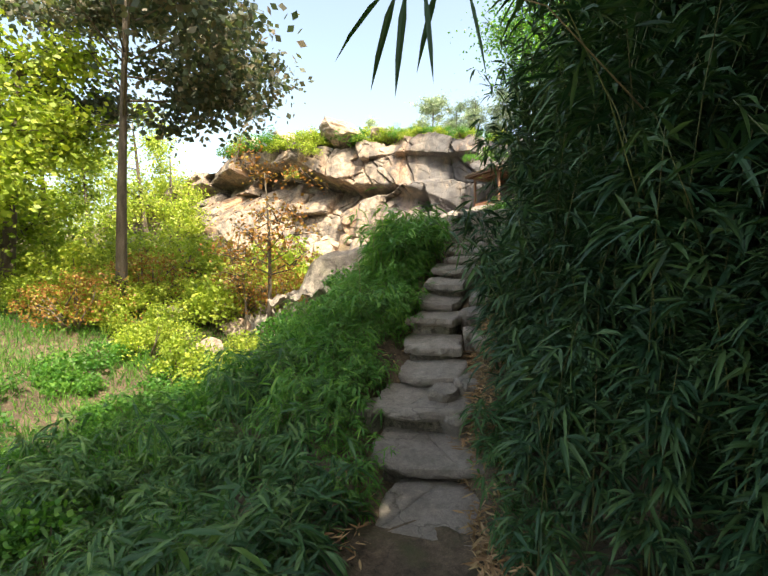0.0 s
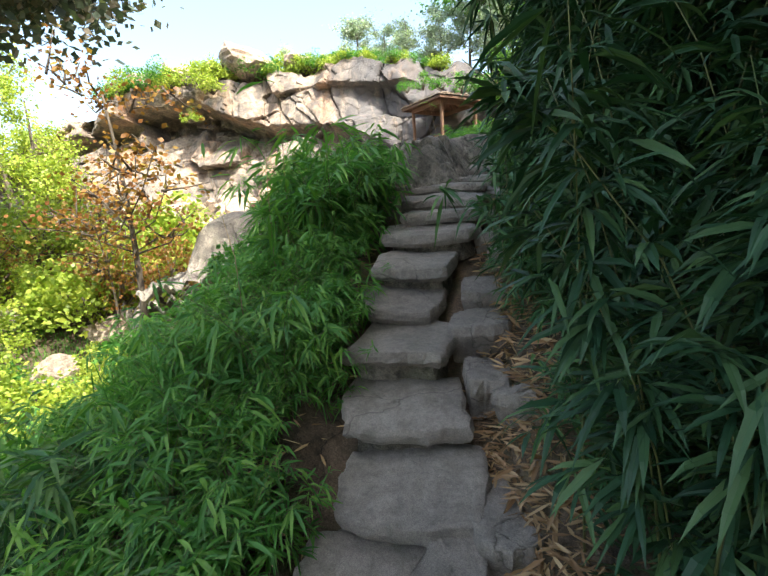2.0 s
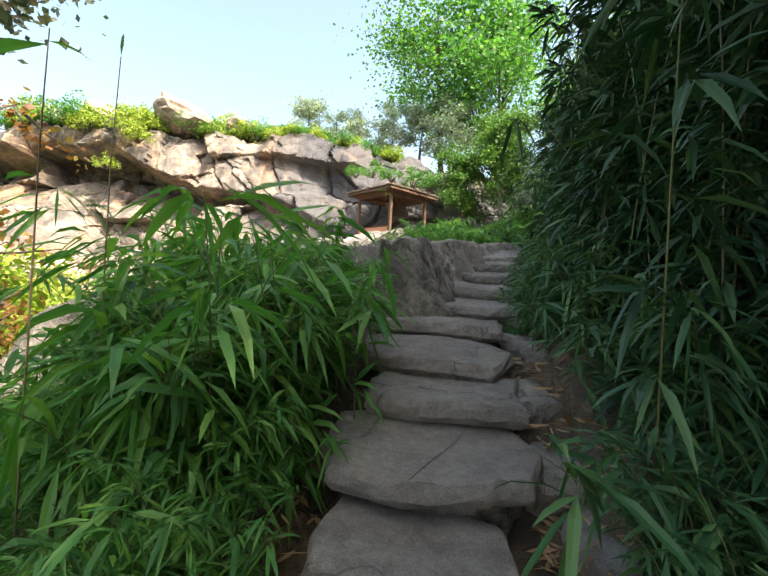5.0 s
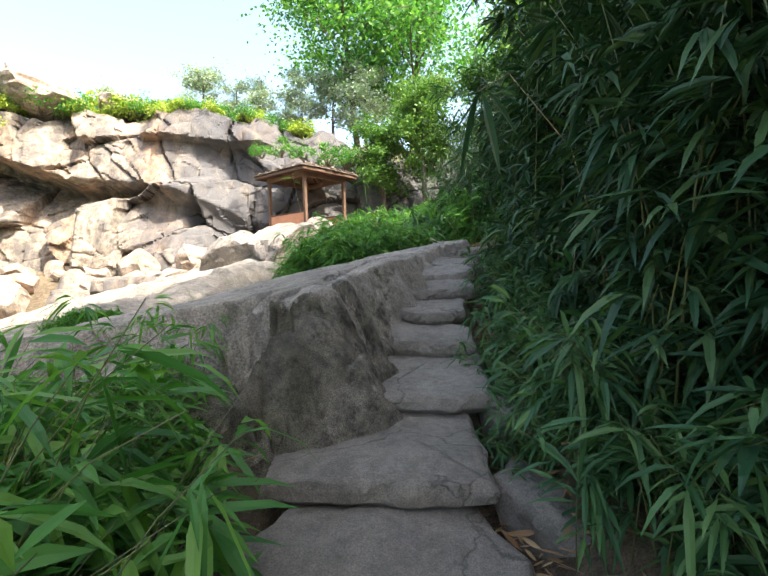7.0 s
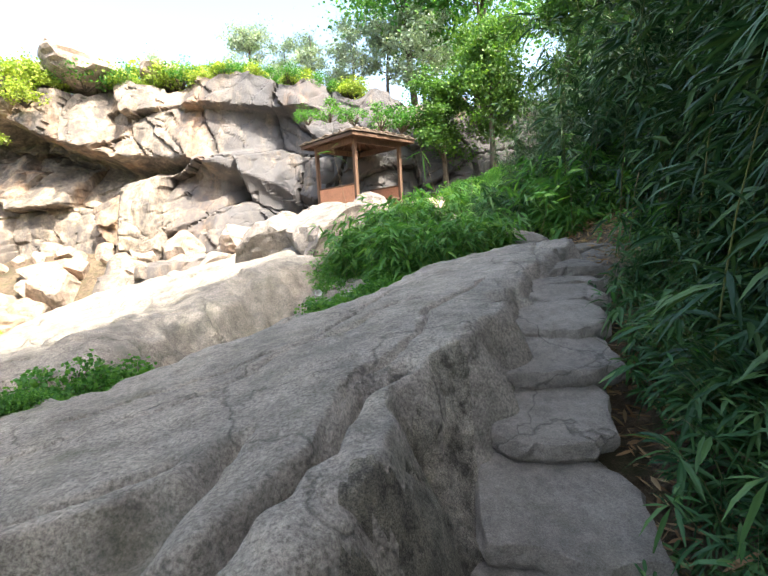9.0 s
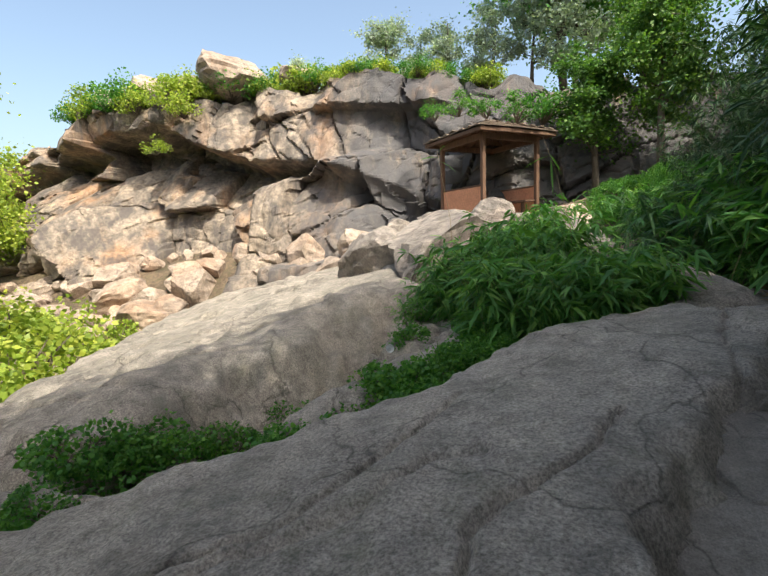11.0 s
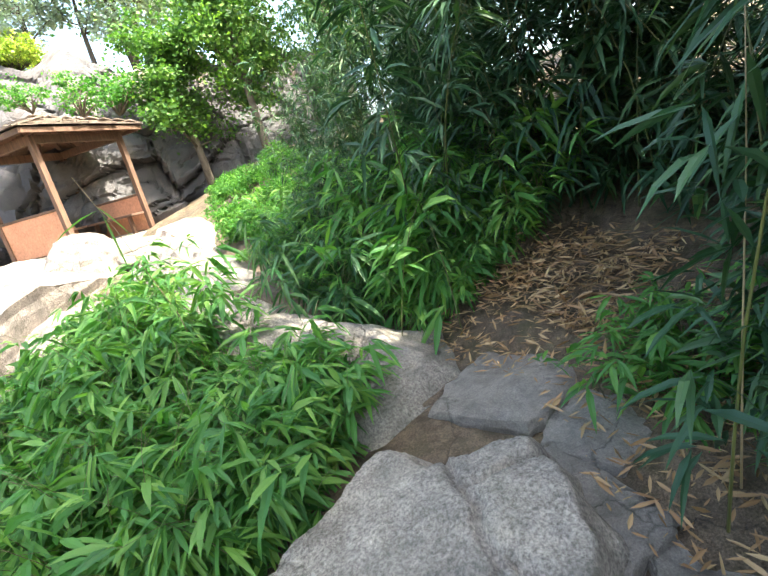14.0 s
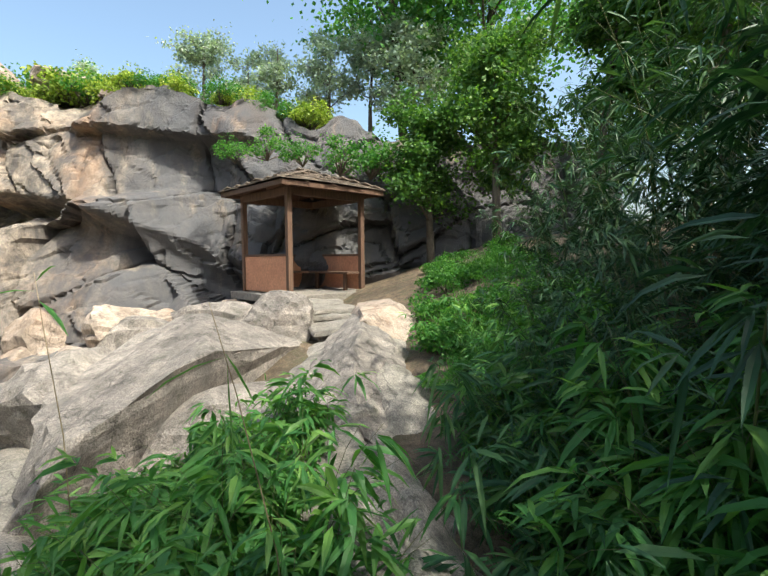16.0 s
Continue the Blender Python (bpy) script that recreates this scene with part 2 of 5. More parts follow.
def base_of(name, where, label, category, group="", kind="", turn=0.0):
    ob = new(name)
    ob.matrix_world = pose(*where, 0, 0, turn)
    ob.empty_display_size = 0.1
    return tagged(ob, label, category, group, kind)


def sstep(a, b, v):
    t = np.clip((v - a) / (b - a), 0, 1)
    return t * t * (3 - 2 * t)


def fbm(x, y, scale, seed=0.0, octaves=4):
    """Smooth noise in the plane, vectorised: sums of rotated sines of many directions."""
    out, amp = np.zeros_like(np.asarray(x, float) + np.asarray(y, float)), 1.0
    r = np.random.default_rng(int(seed * 17) + 3)
    for o in range(octaves):
        f = 2 * math.pi / scale * 2 ** o
        for k in range(5):
            a, p = r.uniform(0, 2 * math.pi, 2)
            out = out + amp * 0.35 * np.sin(f * (x * math.cos(a) + y * math.sin(a)) * r.uniform(0.6, 1.4) + p)
        amp *= 0.5
    return out


def grid_mesh(name, X, Y, Z, material, smooth=True):
    a, b = X.shape
    idx = np.arange(a * b).reshape(a, b)
    f = np.stack([idx[:-1, :-1], idx[1:, :-1], idx[1:, 1:], idx[:-1, 1:]], -1).reshape(-1, 4)
    return mesh_of(name, np.stack([X, Y, Z], -1).reshape(-1, 3), f.tolist(), material, smooth)


def tube(points, radii, sides=7):
    """Vertices and faces of a tapered tube through the points."""
    vs, fs = [], []
    pts = [Vector(p) for p in points]
    for i, (p, r) in enumerate(zip(pts, radii)):
        d = (pts[min(i + 1, len(pts) - 1)] - pts[max(i - 1, 0)]).normalized()
        u = d.cross(Vector((0.3, 1, 0.2))).normalized()
        w = d.cross(u)
        for k in range(sides):
            a = 2 * math.pi * k / sides
            vs.append(p + (u * math.cos(a) + w * math.sin(a)) * r)
    for i in range(len(pts) - 1):
        for k in range(sides):
            a, b = i * sides + k, i * sides + (k + 1) % sides
            fs.append((a, b, b + sides, a + sides))
    fs.append(tuple(range(sides))[::-1])
    fs.append(tuple(range((len(pts) - 1) * sides, len(pts) * sides)))
    return vs, fs


def join(pieces):
    vs, fs = [], []
    for v, f in pieces:
        o = len(vs)
        vs += list(v)
        fs += [tuple(i + o for i in q) for q in f]
    return vs, fs


def blades(base, way, up, length, width, droop):
    """Many lance-shaped leaves at once: a pointed blade of six vertices, folded on its midrib, bending down. All arrays."""
    n = len(base)
    way = way / np.linalg.norm(way, axis=1, keepdims=True)
    side = np.cross(way, up)
    side /= np.linalg.norm(side, axis=1, keepdims=True) + 1e-9
    nor = np.cross(side, way)
    L, W, D = length[:, None], width[:, None], droop[:, None]
    down = np.array([[0, 0, -1.0]])
    p0 = base
    pm1 = base + way * L * 0.35 + down * L * D * 0.12
    pm2 = base + way * L * 0.72 + down * L * D * 0.45
    tip = base + way * L + down * L * D * 0.9
    v = np.stack([p0, pm1 + side * W * 0.5, pm1 - nor * W * 0.12, pm1 - side * W * 0.5,
                  pm2 + side * W * 0.38, pm2 - nor * W * 0.1, pm2 - side * W * 0.38, tip], 1)
    f = np.array([[0, 1, 2], [0, 2, 3], [1, 4, 5], [1, 5, 2], [2, 5, 6], [2, 6, 3], [4, 7, 5], [5, 7, 6]])
    faces = (np.arange(n)[:, None, None] * 8 + f[None]).reshape(-1, 3)
    return v.reshape(-1, 3), faces


def leaf_mesh(name, base, way, length, width, droop, material):
    up = np.tile([[0, 0, 1.0]], (len(base), 1)) + np.random.default_rng(len(base)).normal(0, 0.45, (len(base), 3))
    v, f = blades(base, way, up, length, width, droop)
    return mesh_of(name, v, f.tolist(), material)


def cards(name, base, size, material, r):
    """Small broad leaves: kites of two triangles, folded, turned at random."""
    n = len(base)
    a = r.normal(0, 1, (n, 3))
    a /= np.linalg.norm(a, axis=1, keepdims=True)
    a[:, 2] = a[:, 2] * 0.6 - 0.25
    b = np.cross(a, r.normal(0, 1, (n, 3)))
    b /= np.linalg.norm(b, axis=1, keepdims=True)
    s = size[:, None]
    v = np.stack([base, base + a * s * 0.5 + b * s * 0.36, base + a * s, base + a * s * 0.5 - b * s * 0.36], 1)
    f = (np.arange(n)[:, None, None] * 4 + np.array([[0, 1, 2], [0, 2, 3]])[None]).reshape(-1, 3)
    return mesh_of(name, v.reshape(-1, 3), f.tolist(), material)


# ---- the lie of the land ----
PATH_Y = [-6, 0, 3.6, 4.6, 5.3, 7.3, 8.6, 10.5, 11.8, 12.6, 13.4, 14.3, 15.5, 18.0, 21.0, 24, 40]
PATH_X = [1.9, 1.0, -0.1, -0.58, -0.6, -0.68, -0.66, -0.25, 0.1, 0.38, 0.62, 0.95, 0.75, 0.0, -0.9, -1.8, -3]
PATH_Z = [-0.75, -0.62, -0.62, -0.2, 0.25, 1.45, 1.98, 2.32, 2.66, 2.92, 3.08, 3.22, 3.3, 3.6, 3.95, 4.12, 4.2]


def path_x(y):
    return np.interp(y, PATH_Y, PATH_X)


def ground_z(x, y):
    x, y = np.asarray(x, float), np.asarray(y, float)
    d = x - path_x(y)
    zs = np.interp(y, PATH_Y, PATH_Z)
    valley = -1.3 + 0.14 * np.clip(y - 9, 0, 14) + 0.3 * np.clip(-x - 7, 0, 6) * (1 - sstep(14, 20, y)) + 2.6 * sstep(18.5, 25.5, y) + 3.5 * sstep(26, 34, y)
    left = zs - 0.3 * np.clip(-d - 0.6, 0, 3.0)
    left = left + (valley - left) * sstep(1.6, 5.5, -d)
    # right bank raised behind the bamboo, an unseen rise that blocks sky light
    steep = 0.3 + 0.5 * (1 - sstep(10.5, 13.0, y))
    right = zs + 0.3 * np.clip(d - 0.7, 0, 0.8) + steep * np.clip(d - 1.5, 0, 3.2) + 0.12 * np.clip(d - 4.7, 0, 40)
    z = np.where(d < 0, left, right)
    gully = np.exp(-(((x + 2.3) * 0.72 - (y - 13.0) * 0.69) / 0.8) ** 2) * sstep(9.5, 11, y) * (1 - sstep(15, 17, y)) * sstep(-6, -4, x)
    z = z - 0.35 * gully
    far = sstep(40, 120, np.hypot(x, y))
    z = z * (1 - far) + 2.0 * far
    bumpy = 0.05 * fbm(x, y, 3.0, 1.0, 4) * sstep(0.5, 1.4, np.abs(d))
    return z + bumpy - (0.12 + 0.26 * sstep(3.6, 4.3, y) * (1 - sstep(12.2, 13.0, y))) * (1 - sstep(0.45, 0.8, np.abs(d)))


def gz(x, y):
    return float(ground_z(np.array([x]), np.array([y]))[0])


def spaced(lo, hi, near, step, far_n):
    a = np.arange(near[0], near[1] + step, step)
    l = near[0] - np.geomspace(step, near[0] - lo, far_n)[::-1]
    h = near[1] + np.geomspace(step, hi - near[1], far_n)
    return np.concatenate([l, a, h])


gx, gy = spaced(-900, 900, (-14, 6), 0.16, 40), spaced(-900, 1400, (-3, 27), 0.16, 40)
GX, GY = np.meshgrid(gx, gy, indexing="ij")
ground = tagged(new("ground", grid_mesh("ground", GX, GY, ground_z(GX, GY), M_SOIL)), "dark leafy soil hillside with moss patches", "ground", kind="structure")


# ---- rock slabs: broad tilted outcrops ----
def inside_distance(X, Y, outline):
    """Distance to a closed outline, positive inside."""
    best, sign = np.full(X.shape, 1e9), np.zeros(X.shape, bool)
    n = len(outline)
    for i in range(n):
        (ax, ay), (bx, by) = outline[i], outline[(i + 1) % n]
        ex, ey = bx - ax, by - ay
        t = np.clip(((X - ax) * ex + (Y - ay) * ey) / (ex * ex + ey * ey), 0, 1)
        best = np.minimum(best, np.hypot(X - ax - t * ex, Y - ay - t * ey))
        hit = ((ay > Y) != (by > Y)) & (X < (bx - ax) * (Y - ay) / (by - ay + 1e-12) + ax)
        sign ^= hit
    return np.where(sign, best, -best)


def crack(X, Y, line, width, depth):
    out = np.zeros(X.shape)
    X, Y = X + 0.06 * fbm(X, Y, 0.9, 5.0, 3), Y + 0.06 * fbm(X, Y, 0.9, 6.0, 3)
    for (ax, ay), (bx, by) in zip(line, line[1:]):
        ex, ey = bx - ax, by - ay
        t = np.clip(((X - ax) * ex + (Y - ay) * ey) / (ex * ex + ey * ey), 0, 1)
        d = np.hypot(X - ax - t * ex, Y - ay - t * ey)
        out = np.maximum(out, depth * np.exp(-(d / width) ** 2))
    return out


SHEETS = []


def surface(x, y):
    """The height of the ground or of the rock lying on it."""
    z = gz(x, y)
    for xa, ya, st, Z in SHEETS:
        i, j = int(round((x - xa) / st)), int(round((y - ya) / st))
        if 0 <= i < Z.shape[0] and 0 <= j < Z.shape[1]:
            z = max(z, float(Z[i, j]))
    return z


def slab(name, outline, plane, steep, fall, label, step=0.04, rough=0.05, cracks=(), seed=1.0, material=None, ledge=0.0, relief=None, ripple=0.16, worn=0.1, face=None):
    xs, ys = [p[0] for p in outline], [p[1] for p in outline]
    m = fall / steep + 0.3
    X, Y = np.meshgrid(np.arange(min(xs) - m, max(xs) + m, step), np.arange(min(ys) - m, max(ys) + m, step), indexing="ij")
    D = inside_distance(X, Y, outline) + 0.1 * fbm(X, Y, 1.4, seed, 4)
    x0, y0, z0, sx, sy = plane
    top = z0 + sx * (X - x0) + sy * (Y - y0) + rough * fbm(X, Y, 2.2, seed + 1, 5)
    sheet = (X * 0.6 + Y * 0.3 + 0.5 * fbm(X, Y, 3, seed + 3, 3)) / 0.9
    terrace = np.clip((sheet - np.floor(sheet)) * 14, 0, 1) * ledge + (np.floor(sheet) - sheet) * ledge
    top = top + terrace - worn * np.clip(0.5 - D, 0, 0.5) ** 2 * 8
    out = np.clip(-D, 0, None)
    side = np.minimum(out * steep, fall) * (0.85 + ripple * fbm(X, Y, 0.6, seed + 2, 3))
    Z = top - side
    if relief:
        Z = Z + relief(X, Y, D)
    for line, w, d in cracks:
        Z = Z - crack(X, Y, line, w, d)
    SHEETS.append((X[0, 0], Y[0, 0], step, Z))
    me = grid_mesh(name, X, Y, Z, material or M_SLAB)
    # steep sides get the darker rock: stains plus shade held in its colour
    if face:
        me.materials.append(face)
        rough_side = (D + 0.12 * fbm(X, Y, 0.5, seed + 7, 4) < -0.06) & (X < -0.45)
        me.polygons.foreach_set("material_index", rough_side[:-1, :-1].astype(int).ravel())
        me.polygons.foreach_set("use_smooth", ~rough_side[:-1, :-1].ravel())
    return tagged(new(name, me), label, "rock", kind="structure")


def facets(X, Z, n, sx, sz, amp, tilt, seed):
    """Flat broken faces: cells of a Voronoi pattern, each set at its own depth and tilt, with the joint between them."""
    r = np.random.default_rng(seed)
    px, pz = r.uniform(X.min(), X.max(), n), r.uniform(Z.min(), Z.max(), n)
    off, tx, tz = r.normal(0, amp, n), r.normal(0, tilt, n), r.normal(0, tilt, n)
    xx, zz = X.ravel() + 0.25 * np.sin(Z.ravel() * 1.7), Z.ravel() + 0.2 * np.sin(X.ravel() * 1.3)
    out, edge = np.empty(xx.size), np.empty(xx.size)
    for s in range(0, xx.size, 20000):
        d = ((xx[s:s + 20000, None] - px) / sx) ** 2 + ((zz[s:s + 20000, None] - pz) / sz) ** 2
        o = np.argpartition(d, 1, 1)[:, :2]
        d2 = np.take_along_axis(d, o, 1)
        first = np.where(d2[:, 0] < d2[:, 1], o[:, 0], o[:, 1])
        out[s:s + 20000] = off[first] + tx[first] * (xx[s:s + 20000] - px[first]) + tz[first] * (zz[s:s + 20000] - pz[first])
        edge[s:s + 20000] = np.abs(np.sqrt(d2[:, 0]) - np.sqrt(d2[:, 1]))
    return out.reshape(X.shape), edge.reshape(X.shape)


def face_relief(X, Y, D):
    """The steep front of the near slab: an overlapping sheet, long slanting ribs and pits below it."""
    where = sstep(0.0, 0.5, -0.95 - 0.28 * (Y - 9.8) - X) * (1 - sstep(10.6, 11.2, Y))
    front = (1 - sstep(-0.1, 0.35, D)) * where
    lip = sstep(-0.03, 0.03, (9.98 + 0.3 * (X + 2.2) + 0.12 * fbm(X, Y, 1.1, 31.0, 3)) - Y) * (1 - sstep(-1.5, -1.2, X))
    across, along = X * 0.41 - Y * 0.91, X * 0.91 + Y * 0.41
    plates, seams = facets(across, along, 240, 0.2, 1.2, 0.2, 1.0, 35)
    chips, chip_seams = facets(across, along, 1200, 0.5, 1.0, 0.05, 0.6, 36)
    skin = fbm(X, Y, 0.5, 33.0, 4)
    rim = 1 - sstep(-0.05, 0.3, D)
    flank = (1 - sstep(-0.04, 0.08, D)) * (0.1 + 0.9 * where)
    broken = np.clip(plates, -0.42, 0.1) + np.clip(chips, -0.12, 0.05) - 0.3 * np.exp(-(seams / 0.05) ** 2) - 0.015 * np.exp(-(chip_seams / 0.07) ** 2)
    return -0.2 * lip + np.maximum(front, flank) * broken + rim * 0.012 * skin + 0.005 * fbm(X, Y, 0.35, 34.0, 3)


near_cracks = (([(-0.14, 12.5), (-0.34, 12.05), (-0.6, 11.6), (-0.72, 11.14), (-0.95, 10.6), (-1.1, 10.0)], 0.013, 0.06),
               ([(-0.85, 12.75), (-0.95, 12.2), (-1.3, 11.6), (-1.9, 11.2), (-2.4, 11.0)], 0.014, 0.05),
               ([(-1.3, 10.5), (-1.55, 9.9), (-1.6, 9.4)], 0.03, 0.12), ([(-0.75, 10.9), (-1.05, 10.2), (-1.3, 9.5)], 0.03, 0.14),
               ([(-1.45, 10.4), (-2.0, 10.15), (-2.6, 9.9)], 0.018, 0.09),
               ([(0.62, 14.1), (0.55, 13.7), (0.45, 13.2), (0.3, 12.5)], 0.011, 0.06), ([(-2.6, 10.6), (-1.9, 10.9), (-1.2, 11.6), (-0.6, 12.2)], 0.018, 0.04), ([(0.55, 13.5), (0.9, 13.3)], 0.016, 0.06), ([(0.6, 13.85), (1.0, 13.8)], 0.016, 0.06))
slab("rock_slab_near", [(-3.5, 10.6), (-2.6, 9.7), (-1.7, 9.55), (-1.05, 9.8), (-0.76, 10.4), (-0.42, 11.1), (-0.12, 11.85), (0.16, 12.5),
                        (0.62, 13.0), (0.85, 13.4), (0.9, 13.85), (0.4, 14.15), (-0.3, 13.95), (-0.75, 13.55), (-1.2, 12.95), (-1.85, 12.35), (-2.7, 11.6), (-3.7, 11.2)],
     (-0.5, 11.8, 2.95, 0.17, 0.05), 2.2, 2.2, "broad grey granite slab beside the steps, cracked and lichen-stained, steep sides coloured darker", 0.02, 0.016, near_cracks, 1.0, None, 0.02, face_relief, 0.04, 0.015, M_FACE)
slab("rock_slab_strip", [(-0.35, 14.75), (-0.95, 15.1), (-1.75, 14.4), (-2.15, 13.75), (-2.2, 13.3), (-1.9, 13.15), (-1.4, 13.65), (-0.85, 14.3)],
     (-1.6, 14.0, 2.74, 0.2, 0.05), 3.0, 0.7, "narrow grey rock ledge between mossy gullies", 0.03, 0.03, (), 2.0, None, 0.04)
slab("rock_slab_far", [(-3.7, 12.75), (-4.6, 12.0), (-6.5, 12.8), (-8.2, 16.0), (-11.5, 22.0), (-5.0, 22.6), (-2.6, 19.5), (-2.2, 16.6), (-3.1, 14.9)],
     (-3.64, 15.4, 2.7, 0.22, 0.11), 2.6, 1.6, "wide sunlit grey-brown rock apron below the cliff", 0.05, 0.045,
     (([(-3.4, 17.0), (-4.4, 16.2), (-5.2, 16.3), (-6.4, 15.4)], 0.05, 0.1), ([(-3.5, 14.6), (-4.4, 14.0), (-5.6, 14.2)], 0.05, 0.1), ([(-3.0, 15.6), (-4.2, 15.2), (-6.2, 14.4)], 0.025, 0.09), ([(-4.2, 18.5), (-5.8, 17.6), (-7.6, 17.2)], 0.03, 0.1), ([(-4.0, 13.4), (-5.2, 13.0), (-6.4, 13.4)], 0.025, 0.09)), 3.0, None, 0.12)
slab("rock_slab_low", [(-3.0, 12.3), (-3.7, 12.4), (-4.6, 11.7), (-5.6, 11.2), (-5.2, 10.6), (-4.2, 11.1)],
     (-3.7, 11.9, 2.25, 0.15, 0.08), 2.4, 1.0, "low grey rock beside the gully pool", 0.03, 0.03, (), 7.0, None, 0.03)
slab("rock_ridge", [(-2.9, 17.4), (-2.0, 16.6), (-1.3, 16.9), (-1.2, 18.4), (-1.35, 20.0), (-1.7, 21.3), (-2.6, 21.5), (-2.9, 19.2)],
     (-1.8, 19.5, 3.45, 0.1, 0.17), 1.8, 1.2, "rough grey-pink rock ridge below the shelter", 0.03, 0.08,
     (([(-1.6, 20.2), (-1.9, 19.2), (-1.6, 17.6)], 0.08, 0.3), ([(-1.9, 19.2), (-2.7, 18.6)], 0.05, 0.15), ([(-1.4, 17.9), (-2.6, 17.6)], 0.05, 0.2)), 4.0, M_RIDGE, 0.14)
slab("rock_walkway", [(0.6, 14.75), (1.2, 14.7), (1.2, 15.1), (0.6, 16.0), (0.3, 17.4), (0.3, 19.5), (0.2, 20.7), (-0.4, 20.9), (-1.2, 19.9), (-1.1, 18.2), (-0.85, 16.9), (-0.3, 16.0), (0.2, 15.3)],
     (0.3, 16.5, 3.53, 0.04, 0.115), 1.0, 0.4, "worn grey rock walkway leading to the shelter", 0.03, 0.025,
     (([(-0.3, 19.2), (0.0, 17.4), (0.3, 15.8)], 0.04, 0.1), ([(0.5, 14.9), (1.2, 14.6)], 0.03, 0.07)), 5.0, M_SLAB, 0.05)
pool = tagged(new("pool", grid_mesh("pool", *np.meshgrid(np.linspace(-2.7, -1.7, 6), np.linspace(11.9, 12.9, 6), indexing="ij"), np.full((6, 6), 2.22), M_WATER)), "small dark puddle in the rock gully", "water", kind="structure")


# ---- cliff ----
LIP_X = [-34, -27, -23, -18.5, -15.8, -11.5, -9.5, -7.7, -4.4, -2, 6]
LIP_Z = [5.0, 6.2, 7.7, 8.5, 8.55, 6.65, 6.6, 6.3, 5.0, 4.6, 4.6]
TOP_X = [-34, -28, -23, -20, -15.6, -11.6, -8.6, -5.7, -3, 0, 6]
TOP_Z = [6.2, 7.2, 8.6, 9.4, 9.4, 9.5, 9.5, 9.4, 8.8, 8.6, 8.2]


def cliff_top(x):
    return np.interp(x, TOP_X, TOP_Z)


def cliff_y(X, Z):
    lip, top = np.interp(X, LIP_X, LIP_Z) + 0.12 * fbm(X, Z * 0, 2.0, 8.0, 3), cliff_top(X)
    above = sstep(-0.12, 0.2, Z - lip)
    deep = np.interp(X, [-34, -24, -17, -12.5, -10.5, -8, -4, 6], [0.8, 2.0, 3.8, 3.2, 1.8, 1.2, 0.5, 0.2])
    face = 25.2 + 0.42 * np.clip(Z - lip, 0, 9) + 1.2 * sstep(-2, 0.5, X)
    under = 25.2 + deep * np.exp(-np.clip(lip - Z, 0, 9) / 2.2) * sstep(0, 0.8, lip - Z + 0.2) - 0.42 * np.clip(lip - Z - 0.8, 0, 9) + 1.2 * sstep(-2, 0.5, X)
    y = under + (face - under) * above
    block = sstep(-10.6, -10.2, X) * (1 - sstep(-7.2, -5.6, X)) * (1 - sstep(6.0, 6.5, Z - 0.25 * (X + 8)))
    y = y - 1.5 * block
    cap = sstep(-9.0, -8.3, X) * (1 - sstep(-4.2, -3.6, X)) * sstep(8.15, 8.3, Z + 0.06 * (X + 6))
    y = y - 0.55 * cap
    chute = np.exp(-((X + 5.2 + 0.35 * (Z - 6.5)) / 0.9) ** 2) * sstep(4.8, 5.6, Z) * (1 - sstep(7.8, 8.3, Z))
    y = y + 0.5 * chute
    pillar = np.exp(-((X + 11.6 + 0.25 * (Z - 7.5)) / 0.5) ** 2) * sstep(6.6, 7.2, Z)
    y = y + 0.45 * pillar
    arch = np.exp(-((X + 20.5) / 3.2) ** 2 - ((Z - 4.6) / 1.5) ** 2)
    return y - 1.1 * arch


CX, CV = np.meshgrid(np.arange(-34, 6.01, 0.08), np.linspace(0, 1, 120), indexing="ij")
CZ = 0.6 + CV * (cliff_top(CX) + 0.25 * fbm(CX, CX * 0, 1.8, 9.0, 3) - 0.6)
f1, e1 = facets(CX, CZ, 95, 1.25, 1.0, 0.42, 0.26, 11)
f2, e2 = facets(CX, CZ, 800, 1.1, 0.9, 0.045, 0.16, 12)
smoothness = 0.35 + 0.65 * (1 - sstep(-9, -7, CX) * sstep(5.2, 6.2, CZ))
CY = cliff_y(CX, CZ) + (f1 + f2) * smoothness + 0.22 * np.exp(-(e1 / 0.07) ** 2) + 0.035 * np.exp(-(e2 / 0.08) ** 2) + 0.03 * fbm(CX, CZ, 1.0, 10.0, 4)
cliff = tagged(new("cliff", grid_mesh("cliff", CX, CY, CZ, M_CLIFF, False)), "tall overhanging granite cliff with dark water streaks and tree shade coloured on its right", "cliff", kind="structure")
# the hilltop behind the cliff edge
HX, HV = np.meshgrid(np.arange(-34, 6.01, 0.5), np.linspace(0, 1, 30), indexing="ij")
edge_y, edge_z = np.interp(HX[:, 0], CX[:, 0], CY[:, -1])[:, None], np.interp(HX[:, 0], CX[:, 0], CZ[:, -1])[:, None]
hill_top = tagged(new("hilltop", grid_mesh("hilltop", HX, edge_y + HV * 26, edge_z - 0.05 + 0.6 * np.sqrt(HV) + 0.15 * fbm(HX, HV * 26, 4, 2.0, 3) * HV ** 0.5, M_SOIL)), "grassy hilltop behind the cliff edge", "hill", kind="structure")


